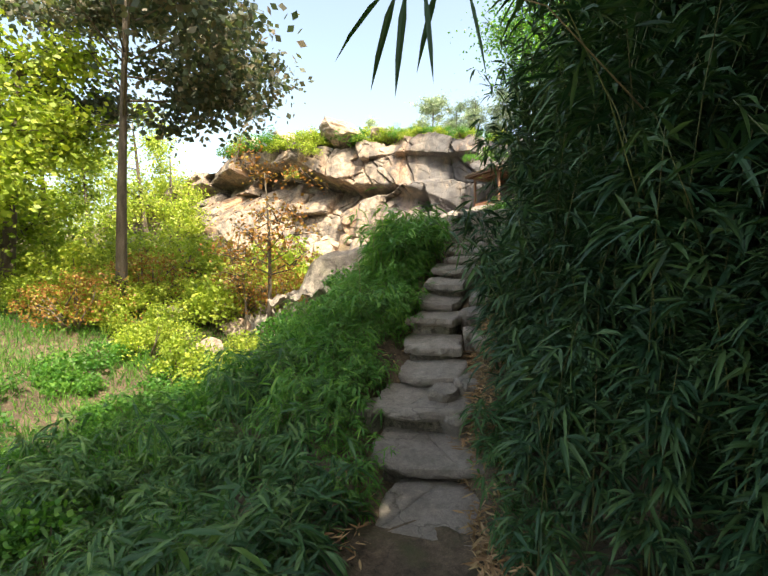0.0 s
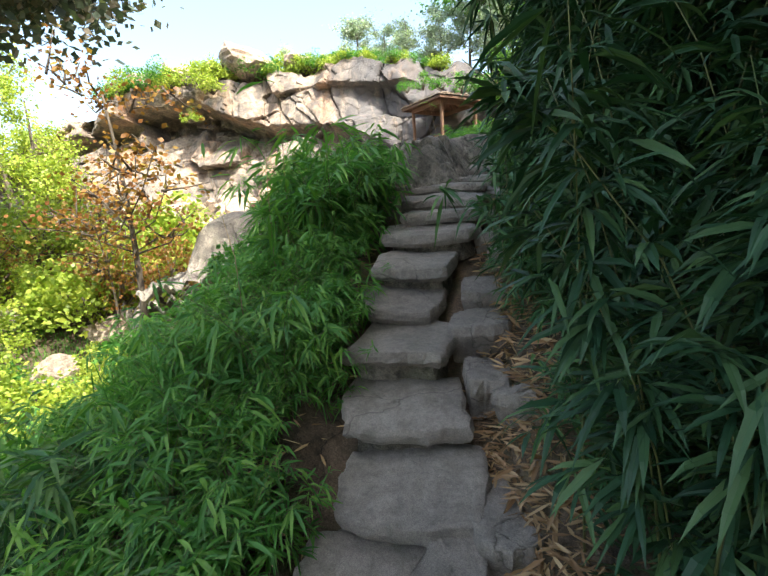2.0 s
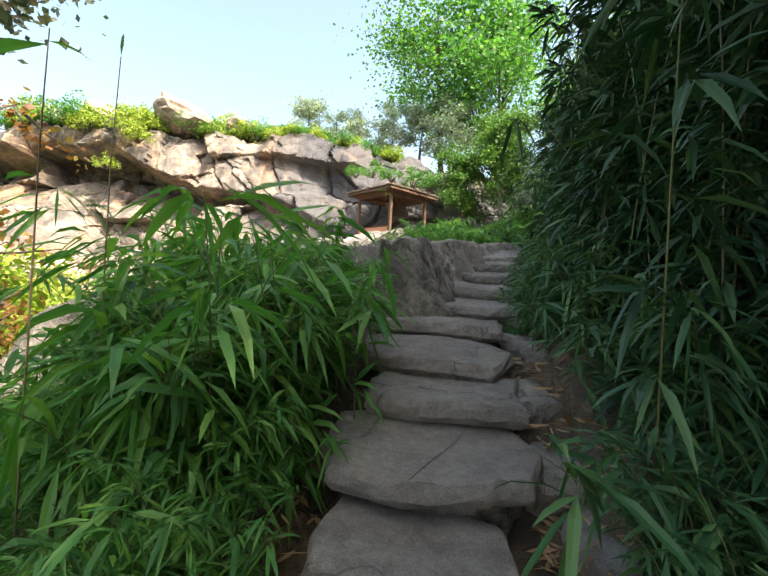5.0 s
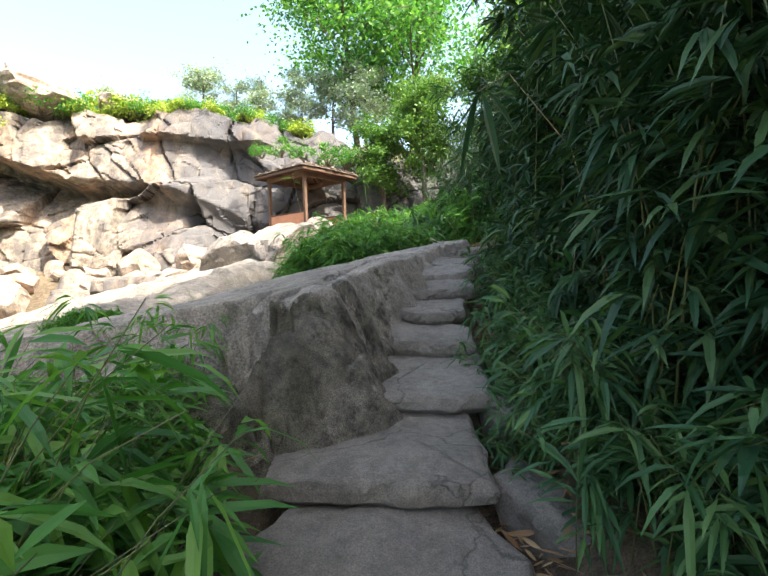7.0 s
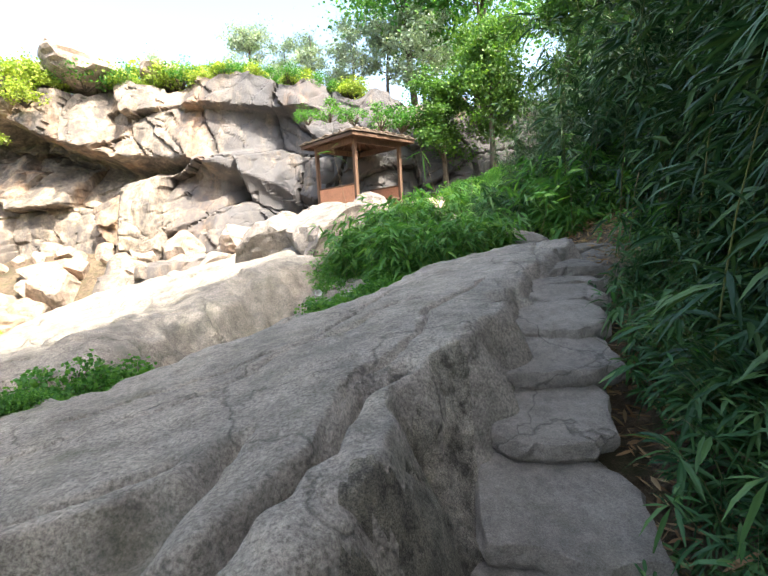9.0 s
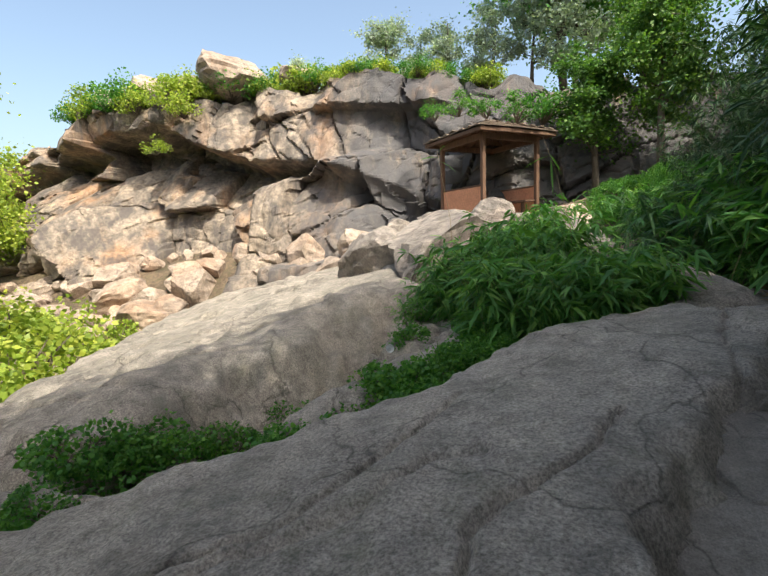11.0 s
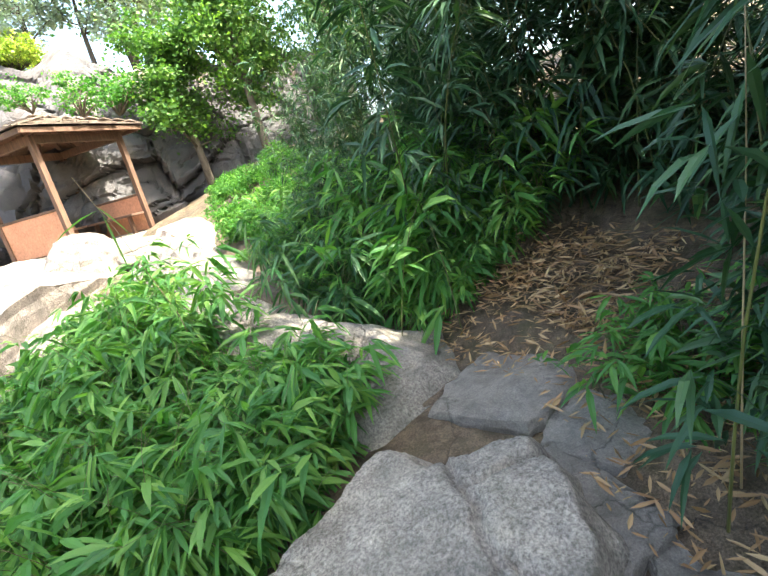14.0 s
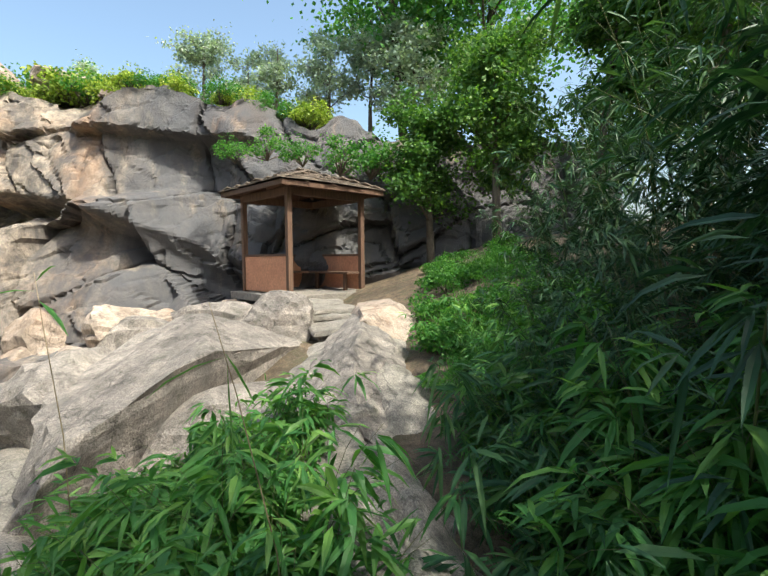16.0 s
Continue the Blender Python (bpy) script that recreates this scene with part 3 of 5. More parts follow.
# ---- loose rocks ----
def rock_mesh(name, size, seed, material, cuts=14, flat=0.0):
    """A broken stone: a ball cut by random planes, then roughened."""
    r = np.random.default_rng(seed)
    bm = bmesh.new()
    bmesh.ops.create_icosphere(bm, subdivisions=4, radius=1.0)
    co = np.array([v.co[:] for v in bm.verts])
    for k in range(cuts):
        nrm = r.normal(0, 1, 3)
        nrm /= np.linalg.norm(nrm)
        h = r.uniform(0.55, 0.85)
        over = np.clip(co @ nrm - h, 0, None)
        co -= over[:, None] * nrm
    if flat:
        co[:, 2] = np.where(co[:, 2] > flat, flat + (co[:, 2] - flat) * 0.1, co[:, 2])
    co *= 1 + 0.03 * fbm(co[:, 0] + 3 * co[:, 2], co[:, 1] - 2 * co[:, 2], 0.7, seed, 4)[:, None]
    co *= np.array(size) * 0.62
    for v, c in zip(bm.verts, co):
        v.co = c
    me = bpy.data.meshes.new(name)
    bm.to_mesh(me)
    bm.free()
    me.materials.append(material)
    return me


talus_meshes = [rock_mesh("boulder", (1.25, 1.0, 0.85), 40 + i, M_TALUS, 12) for i in range(7)]
r = np.random.default_rng(21)
for i in range(120):
    x = r.uniform(-23, -8.5) if i < 95 else r.uniform(-8.5, -3.5)
    y = r.uniform(20.4, 24.8) - 0.12 * max(0, -12 - x) if i < 95 else r.uniform(22.6, 24.0)
    s = r.choice([0.45, 0.7, 1.0, 1.5], p=[0.35, 0.35, 0.2, 0.1])
    b = tagged(new("boulder", talus_meshes[i % 7]), "pale pinkish broken boulder at the foot of the cliff", "boulder", "boulders below the cliff")
    b.matrix_world = pose(x, y, gz(x, y) + 0.22 * s, *r.uniform(-25, 25, 2), r.uniform(0, 360)) @ Matrix.Diagonal((s, s, s, 1))
for x, y, z, s in ((-16.8, 26.2, 10.1, 1.7), (-18.6, 26.4, 10.0, 1.6), (-12.8, 26.9, 10.4, 2.3), (-10.2, 27.6, 10.1, 1.5), (-14.6, 26.6, 10.0, 1.3)):
    b = tagged(new("boulder", talus_meshes[int(s * 10) % 7]), "rounded pink boulder on the cliff top", "boulder", "boulders on the cliff top")
    b.matrix_world = pose(x, y, z, 5, 8, 40 * s) @ Matrix.Diagonal((s, s, s * 0.9, 1))
for x, y, s, t in ((-3.3, 20.0, 1.3, 20), (-2.3, 21.0, 0.8, 60), (-0.15, 20.5, 1.15, 100), (-3.2, 21.6, 0.9, 40), (-4.6, 22.0, 1.5, 10), (-4.0, 21.0, 1.0, 50), (-5.4, 22.8, 1.4, 80), (-6.8, 13.4, 1.0, 30), (-6.2, 7.6, 0.5, 10)):
    b = tagged(new("boulder", talus_meshes[int(t) % 7]), "pale weathered boulder bedded in the slope", "boulder", "boulders in the slope")
    b.matrix_world = pose(x, y, gz(x, y) + 0.1 * s, 4, -6, t) @ Matrix.Diagonal((s, s, s * 0.8, 1))

for i in range(34):
    x, y, q = r.uniform(-15, -5.5), r.uniform(9.5, 17.5), r.choice([0.5, 0.8, 1.2, 1.6])
    b = tagged(new("boulder", talus_meshes[i % 7]), "pale sunlit boulder among the bushes of the hollow", "boulder", "boulders in the hollow")
    b.matrix_world = pose(x, y, gz(x, y) + 0.2 * q, *r.uniform(-15, 15, 2), r.uniform(0, 360)) @ Matrix.Diagonal((q * 1.2, q, q, 1))
# the great bedded blocks of the ridge: centre, extents, tilt, turn
for i, (where, size, tilt, turn) in enumerate((((-2.25, 18.9, 3.42), (1.5, 3.2, 1.45), 9, -12), ((-1.78, 20.55, 3.9), (1.0, 1.0, 0.85), 4, 30), ((-0.32, 19.2, 3.62), (0.85, 2.8, 1.0), 9, 4),
                                               ((-1.3, 18.3, 3.25), (1.0, 1.6, 0.75), 8, -20), ((-3.3, 18.9, 3.0), (1.6, 1.8, 1.3), 0, 35), ((-2.75, 20.9, 3.75), (1.3, 0.9, 0.8), 0, 10),
                                               ((-0.75, 17.5, 3.3), (1.3, 1.7, 0.6), 6, 12), ((-3.9, 20.3, 3.2), (1.5, 1.3, 1.3), 0, 60))):
    b = tagged(new("ridge_block", rock_mesh("ridge_block", (size[0] * 1.15, size[1] * 1.15, size[2] * 1.15), 140 + i, M_RIDGE, 10)), "large bedded grey-pink rock below the shelter", "rock", "ridge blocks")
    b.matrix_world = pose(*where, tilt, 0, turn)


# ---- stone steps ----
def step_stone(width, depth, height, seed, material=M_STEP, which="whole", cut=None):
    """A hewn slab: an uneven many-cornered plan, a nearly flat worn top, a chipped nose, broken layered sides."""
    r = np.random.default_rng(seed)
    bm = bmesh.new()
    n = 40
    corners = []
    for cx, cy in ((-1, -1), (-0.3, -1), (0.35, -1), (1, -1), (1, 0), (1, 1), (0.3, 1), (-0.35, 1), (-1, 1), (-1, 0.1)):
        j = 0.16 if abs(cx) == 1 and abs(cy) == 1 else 0.09
        k = 0.88 if abs(cx) == 1 and abs(cy) == 1 else 1.0
        corners.append((cx * k + r.uniform(-j, j), cy * k + r.uniform(-j, j)))
    plan = []
    per = n // len(corners)
    for (ax, ay), (bx, by) in zip(corners, corners[1:] + corners[:1]):
        for t in range(per):
            plan.append((ax + (bx - ax) * t / per + r.normal(0, 0.018), ay + (by - ay) * t / per + r.normal(0, 0.022)))
    loops = []
    tilt = r.normal(0, 0.012, 2)
    nose = min(0.55, 0.115 / height)
    under = ((0.66, -1.0), (0.68, -0.8), (0.74, -nose * 0.9))
    over = ((0.9, -nose), (1.0, -nose * 0.6), (0.99, -nose * 0.25), (0.955, 0.0), (0.78, 0.0), (0.55, 0.0), (0.28, 0.0))
    for s, h in (under if which == "riser" else over if which == "tread" else under[:2] + over):
        loop = []
        for x, y in plan:
            side = 1 + (r.normal(0, 0.014) if -0.95 < h < -0.02 else 0)
            px, py = x * (s if h > -0.95 * nose else 0.5 + 0.5 * s) * side * width / 2, y * s * side * depth / 2
            z = h * height + (r.normal(0, 0.006) * s if h > -0.3 else 0) + (0.01 * math.sin(7 * px + seed) + 0.012 * math.sin(8 * py + 2 * seed) + tilt[0] * x + tilt[1] * y if h > -0.5 else 0)
            loop.append(bm.verts.new((px, py, z)))
        loops.append(loop)
    for a, b in zip(loops, loops[1:]):
        for k in range(len(plan)):
            bm.faces.new((a[k], a[(k + 1) % len(plan)], b[(k + 1) % len(plan)], b[k]))
    bm.faces.new(loops[-1])
    bm.faces.new(loops[0][::-1])
    if cut:      # one side of a crack across the tread
        at, side, slant = cut
        way = Vector((side, side * slant, 0)).normalized()
        bmesh.ops.bisect_plane(bm, geom=bm.verts[:] + bm.edges[:] + bm.faces[:], plane_co=(at * width - side * 0.002, 0, 0), plane_no=way, clear_outer=True)
        bmesh.ops.holes_fill(bm, edges=[e for e in bm.edges if e.is_boundary])
    me = bpy.data.meshes.new("step_stone")
    bm.to_mesh(me)
    bm.free()
    me.materials.append(material)
    me.polygons.foreach_set("use_smooth", [p.normal.z > 0.8 for p in me.polygons])
    return me


# front-edge middle (x, y), tread height, width, depth
STEPS = ((-0.02, 3.5, -0.72, 1.05, 0.62), (-0.28, 4.12, -0.44, 1.1, 0.56), (-0.54, 4.66, -0.08, 1.1, 0.62), (-0.58, 5.28, 0.16, 0.86, 0.46),
         (-0.7, 5.72, 0.46, 0.82, 0.42), (-0.76, 6.1, 0.78, 0.74, 0.5), (-0.84, 6.58, 0.98, 0.66, 0.36), (-0.78, 6.92, 1.25, 0.7, 0.5),
         (-0.7, 7.4, 1.49, 0.92, 0.5), (-0.68, 7.88, 1.67, 0.84, 0.5), (-0.72, 8.38, 1.86, 0.9, 0.62), (-0.68, 9.0, 2.0, 0.95, 0.74),
         (-0.42, 9.74, 2.13, 0.95, 0.72), (-0.2, 10.46, 2.34, 0.6, 0.44), (-0.06, 10.9, 2.5, 0.62, 0.44),
         (0.07, 11.34, 2.68, 0.62, 0.4), (0.2, 11.72, 2.82, 0.6, 0.45), (0.4, 12.15, 2.92, 0.5, 0.4), (0.52, 12.45, 2.98, 0.5, 0.4), (0.62, 12.75, 3.06, 0.55, 0.6))
for i, (x, y, z, w, d) in enumerate(STEPS):
    tall_step = max(0.27, z - (STEPS[i - 1][2] if i else -0.95) + 0.05)
    climb = (STEPS[i + 1][2] if i + 1 < len(STEPS) else z + 0.1) - z
    slope = min(12.0, math.degrees(math.atan2(0.42 * climb, d)))     # worn treads rise towards the back
    st = base_of("stone_step", (0, 0, 0), "worn grey hewn stone step with a dark riser", "step", "stone steps up the slope")
    size = (w * 1.06, d + 0.2, tall_step, 60 + i)
    # dark riser colour stands for the shadow under the nose, moss included
    child("riser", step_stone(*size, M_FACE, "riser"), st, "mossy stone riser with the nose's shade in its colour")
    if w > 0.9:
        at, slant = ((i * 37) % 10 - 4.5) * 0.05, (0.7 if i % 2 else -0.6)
        for side in (1, -1):
            child("tread", step_stone(*size, M_STEP, "tread", (at, side, slant)), st, "cracked worn grey tread")
    else:
        child("tread", step_stone(*size, M_STEP, "tread"), st)
    st.matrix_world = pose(x, y, z, 0, 0, r.uniform(-6, 6)) @ pose(0, 0, 0, slope + r.uniform(-1.5, 1.5), r.uniform(-2, 2), 0) @ pose(0, d / 2 + 0.08, 0)
SIDE = ((-0.24, 6.5, 1.02, 0.48, 0.42), (-0.2, 6.9, 1.2, 0.42, 0.4), (-0.18, 6.1, 0.78, 0.3, 0.42), (0.02, 5.95, 0.74, 0.3, 0.45), (-0.1, 5.35, 0.3, 0.36, 0.55), (0.02, 7.35, 1.46, 0.42, 0.4),
        (-1.2, 4.75, 0.0, 0.4, 0.5), (0.2, 9.0, 2.0, 0.6, 0.7), (0.25, 9.8, 2.15, 0.55, 0.7), (-0.08, 4.8, 0.05, 0.35, 0.5), (-0.12, 7.75, 1.6, 0.36, 0.42), (-0.08, 8.3, 1.8, 0.34, 0.5), (0.16, 6.55, 1.0, 0.26, 0.36), (-0.32, 5.05, 0.22, 0.3, 0.4), (0.22, 5.5, 0.4, 0.22, 0.28),
        (0.86, 13.05, 3.1, 0.34, 0.7), (0.98, 13.7, 3.24, 0.44, 0.6), (1.35, 13.9, 3.27, 0.42, 0.4), (1.24, 14.42, 3.34, 0.72, 0.66), (1.12, 13.25, 3.1, 0.3, 0.4))
for i, (x, y, z, w, d) in enumerate(SIDE):
    st = tagged(new("edge_stone", step_stone(w, d, 0.3, 90 + i)), "rough grey stone wedged beside the steps", "stone", "edge stones beside the steps")
    z = min(z, gz(x, y) + 0.1) if y > 12.9 else z - 0.06
    st.matrix_world = pose(x, y + (0.12 if y < 9 else 0), z - 0.05, r.uniform(2, 8), r.uniform(-4, 4), r.uniform(-25, 25))


# ---- plants ----
def culm_points(r, height, lean, bend, swing):
    a = r.uniform(-swing, swing)
    out, p = [], np.zeros(3)
    for k in range(7):
        t = k / 6
        out.append((math.cos(a) * (lean * t + bend * t ** 3) * height, math.sin(a) * (lean * t + bend * t ** 3) * height, height * (t - 0.22 * bend * t ** 3)))
    return np.array(out)


def bamboo(name, seed, culms, height, spread, leaves, leaf_len, label, category, group, mat=M_BAMBOO, low=0.1, thick=0.008, width=0.12, lean=0.18, dry=0.05, bend=0.55, swing=math.pi, single=False):
    """A clump of bamboo: thin bending canes, and leaves in drooping fans along them."""
    r = np.random.default_rng(seed)
    top = base_of(name, (0, 0, 0), label, category, group)
    tubes, base, way, length = [], [], [], []
    for c in range(culms):
        h = height * r.uniform(0.55, 1.0)
        pts = culm_points(r, h, r.uniform(0.02, lean), r.uniform(0.1, bend), swing) + np.array([*(r.normal(0, spread, 2)), -0.1])
        tubes.append(tube(pts, np.linspace(thick, thick * 0.3, 7), 5))
        fans = max(3, leaves // (culms * 5))
        for q in range(fans):
            t = r.uniform(low, 1.0)
            p = np.array([np.interp(t * 6, range(7), pts[:, k]) for k in range(3)])
            a = r.uniform(0, 2 * math.pi)
            out = np.array([math.cos(a), math.sin(a), r.uniform(-0.1, 0.6)])
            p = p + out * r.uniform(0.02, 0.3) * min(1, height / 2) * (1.1 - 0.6 * t)
            for k in range(5):
                base.append(p + r.normal(0, 0.015, 3))
                w = out + np.array([*r.normal(0, 0.55, 2), r.normal(-0.1, 0.35)])
                way.append(w)
                length.append(leaf_len * r.uniform(0.55, 1.15))
    length = np.array(length)
    if single:
        for v, f in tubes:
            child("cane", mesh_of("cane", v, f, M_CULM, True), top)
    else:
        tagged(child("cane", mesh_of("cane", *join(tubes), M_CULM, True), top, "thin green-brown canes"), kind="stuff")
    n = len(base)
    pick = r.uniform(0, 1, n) > dry
    base, way = np.array(base), np.array(way)
    droop = r.uniform(0.25, 0.95, n)
    tagged(child("foliage", leaf_mesh("foliage", base[pick], way[pick], length[pick], length[pick] * width, droop[pick], mat), top), kind="stuff")
    return top


def put(things, spots, rr, turn=(0, 360)):
    """Set copies of the given plants at the spots (x, y, size), the first of each kind on a spot of its own."""
    used = set()
    for i, (x, y, s) in enumerate(spots):
        k = i % len(things)
        m = pose(x, y, surface(x, y) - 0.02, 0, 0, rr.uniform(*turn)) @ Matrix.Diagonal((s, s, s * rr.uniform(0.85, 1.15), 1))
        if k in used:
            o = copy_thing(things[k], m)
            o.scale = m.to_scale()
        else:
            used.add(k)
            things[k].matrix_world = m


r = np.random.default_rng(5)
tall = [bamboo("bamboo", 100 + i, 8, 4.6, 0.26, 1900, 0.3, "tall leafy bamboo leaning over the steps", "bamboo", "bamboo beside the steps", low=0.06, width=0.135, lean=0.1, bend=0.3, swing=1.9, single=True) for i in range(4)]
spots = []
for y in np.arange(0.6, 13.4, 0.5):
    for row, dx in ((0, 1.2), (1, 1.95), (2, 2.9)):
        spots.append((path_x(y) + dx + r.uniform(-0.1, 0.2) + (0.3 if y < 3 else 0.04 if 4.0 < y < 6.3 else 0), y + r.uniform(-0.2, 0.2), r.uniform(0.85, 1.15) * (0.72 if row == 0 else 1.0)))
put(tall, spots, r, (-70, 70))
far_b = [bamboo("leafy_bamboo", 110 + i, 9, 4.2, 0.3, 1900, 0.31, "dense bamboo with broad drooping leaves by the litter", "bamboo", "bamboo above the walkway", low=0.03, lean=0.16, bend=0.5, single=True) for i in range(3)]
spots = [(1.7 + r.uniform(-0.2, 0.3), 16.6, 0.8), (2.1, 17.2, 0.95), (2.6, 16.4, 0.95), (2.3, 18.2, 1.0), (1.9, 19.2, 0.85), (2.9, 17.4, 1.1), (3.3, 16.6, 1.05), (3.2, 18.8, 1.1), (2.8, 20.2, 1.0), (3.8, 17.8, 1.15), (3.9, 20.0, 1.1), (4.4, 18.6, 1.1), (2.4, 21.4, 0.9), (3.4, 21.8, 1.0),
         (2.2, 13.0, 0.75), (2.7, 13.6, 0.8), (3.5, 14.1, 0.95), (3.6, 13.2, 1.1), (4.6, 13.2, 1.2), (4.2, 14.4, 1.1), (4.8, 15.4, 1.1), (5.2, 16.4, 1.1), (5.4, 14.2, 1.2), (2.4, 15.8, 0.8), (2.7, 15.7, 0.95), (3.3, 15.5, 1.0), (3.3, 15.1, 0.9), (3.8, 15.2, 1.1), (1.35, 17.0, 0.6), (1.5, 18.2, 0.65)]
put(far_b, [(x, y, q * (0.5 if y > 16 and x < 2.5 else 0.7 if y > 16 and x < 3.5 else 1.0)) for x, y, q in spots], r)

low_b = [bamboo("dwarf_bamboo", 130 + i, 12, 1.05, 0.16, 340, 0.25, "bushy dwarf bamboo with drooping blades", "bamboo", "dwarf bamboo along the steps", M_DWARF, 0.15, 0.004, 0.13, 0.35) for i in range(4)]
spots = []
for k in range(64):      # left of the steps
    y = r.uniform(4.6, 8.1)
    d = 0.68 + abs(r.normal(0, 1.0))
    spots.append((path_x(y) - 0.05 - d, y, r.uniform(0.9, 1.2) * (0.45 if d < 0.9 else 0.95 if y > 7.0 and d < 1.4 else 0.76 if y < 6.6 and d < 1.8 else 0.62)))
for k in range(20):      # the high thicket beside the upper steps
    spots.append((r.uniform(-2.1, -1.45), r.uniform(7.5, 8.45), r.uniform(0.95, 1.2)))
for k in range(12):
    y = r.uniform(8.2, 9.2)
    spots.append((path_x(y) - 1.0 - abs(r.normal(0, 0.7)), y, r.uniform(0.4, 0.65)))
for k in range(24):      # below the slab's front
    x = r.uniform(-2.7, -1.4)
    spots.append((x, r.uniform(8.7, 9.45), r.uniform(0.7, 0.95) if x < -1.75 else r.uniform(0.4, 0.55)))
for k in range(16):      # further down the bank
    spots.append((r.uniform(-6.5, -2.8), r.uniform(4, 9.5), r.uniform(0.6, 1.0)))
for k in range(26):      # close along the left of the steps
    y = r.uniform(5.6, 9.0)
    spots.append((path_x(y) - r.uniform(0.62, 0.9), y, r.uniform(0.32, 0.5)))
for k in range(34):      # leaning over the left edge of the steps
    y = r.uniform(3.6, 7.2)
    spots.append((path_x(y) - r.uniform(0.6, 0.95), y, r.uniform(0.4, 0.62)))
put(low_b, spots, r)
# same plant as low_b in the darkened leaf, for the shade under the canes
foot_b = [bamboo("dwarf_bamboo", 136 + i, 12, 1.05, 0.16, 340, 0.25, "dwarf bamboo at the foot of the tall canes, leaves coloured dark as shade", "bamboo", "dwarf bamboo under the tall canes", M_SHADED, 0.15, 0.004, 0.13, 0.35) for i in range(3)]
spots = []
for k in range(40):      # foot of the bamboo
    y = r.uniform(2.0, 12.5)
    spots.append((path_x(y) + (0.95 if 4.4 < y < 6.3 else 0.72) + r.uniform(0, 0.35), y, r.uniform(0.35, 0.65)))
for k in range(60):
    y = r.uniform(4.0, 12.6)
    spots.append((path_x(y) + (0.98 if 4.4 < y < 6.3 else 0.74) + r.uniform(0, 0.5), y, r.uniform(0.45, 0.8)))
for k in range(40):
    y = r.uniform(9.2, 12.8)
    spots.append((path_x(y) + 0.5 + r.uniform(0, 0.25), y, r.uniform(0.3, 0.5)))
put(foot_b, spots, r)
# the bank's shade is also put in by the darkened leaf
bank_b = [bamboo("bank_bamboo", 145 + i, 10, 1.15, 0.2, 290, 0.34, "arching bamboo with long broad blades on the bank", "bamboo", "bamboo on the lower bank", M_SHADED, 0.2, 0.004, 0.135, 0.4) for i in range(4)]
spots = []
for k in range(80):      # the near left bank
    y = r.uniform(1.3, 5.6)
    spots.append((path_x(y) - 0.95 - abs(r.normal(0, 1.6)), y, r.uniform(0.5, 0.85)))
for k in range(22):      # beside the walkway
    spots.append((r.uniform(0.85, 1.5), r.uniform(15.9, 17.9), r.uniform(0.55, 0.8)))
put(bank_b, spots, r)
clump_b = [bamboo("broadleaf_bamboo", 140 + i, 11, 1.05, 0.17, 380, 0.25, "broad-leaved low bamboo thicket above the rock slab", "bamboo", "low bamboo round the bend", M_DWARF, 0.15, 0.004, 0.17, 0.35) for i in range(4)]
spots = []
for k in range(26):
    spots.append((r.uniform(-0.35, 0.25), r.uniform(14.65, 15.2), r.uniform(0.55, 0.8)))
for k in range(30):
    spots.append((r.uniform(1.4, 2.8), r.uniform(15.5, 16.8), r.uniform(0.7, 1.2)))
for k in range(24):
    y = r.uniform(15.3, 17.4)
    spots.append((path_x(y) + r.uniform(0.6, 1.1), y, r.uniform(0.4, 0.7)))
for k in range(12):
    spots.append((r.uniform(-1.2, -0.4), r.uniform(15.3, 16.3), r.uniform(0.6, 0.85)))
for k in range(24):
    x = r.uniform(-1.5, -0.6)
    spots.append((x, r.uniform(15.1, 16.3), r.uniform(0.65, 0.95)))
for k in range(54):      # clump above the slab
    y = r.uniform(14.5, 16.2)
    x = r.uniform(-0.65 - 0.5 * min(1.2, y - 14.35), 0.45 if y < 14.9 else 0.0)
    spots.append((x - 0.15 * (y - 14.5), y, r.uniform(0.6, 0.95)))
for k in range(26):
    spots.append((r.uniform(-1.9, -0.9), r.uniform(15.4, 16.6), r.uniform(0.4, 0.55)))
for k in range(24):      # weeds below the ridge
    spots.append((r.uniform(-1.7, -0.4), r.uniform(16.2, 17.2), r.uniform(0.5, 0.75)))
for k in range(28):
    y = r.uniform(15.6, 20)
    spots.append((path_x(y) + 0.95 + r.uniform(0, 1.1), y, r.uniform(0.4, 0.8)))
for k in range(10):
    spots.append((r.uniform(1.45, 2.1), r.uniform(12.2, 14.0), r.uniform(0.4, 0.7)))
put(clump_b, spots, r)


def tuft(name, seed, n, height, width, label, mat, category="grass", group="", droop=0.7, spread=0.14):
    r = np.random.default_rng(seed)
    base = np.zeros((n, 3))
    base[:, :2] = r.normal(0, spread, (n, 2))
    way = np.stack([r.normal(0, 0.45, n), r.normal(0, 0.45, n), np.ones(n)], 1)
    L = height * r.uniform(0.5, 1.1, n)
    return tagged(new(name, leaf_mesh(name, base, way, L, np.full(n, width), r.uniform(0.1, droop, n), mat)), label, category, group)


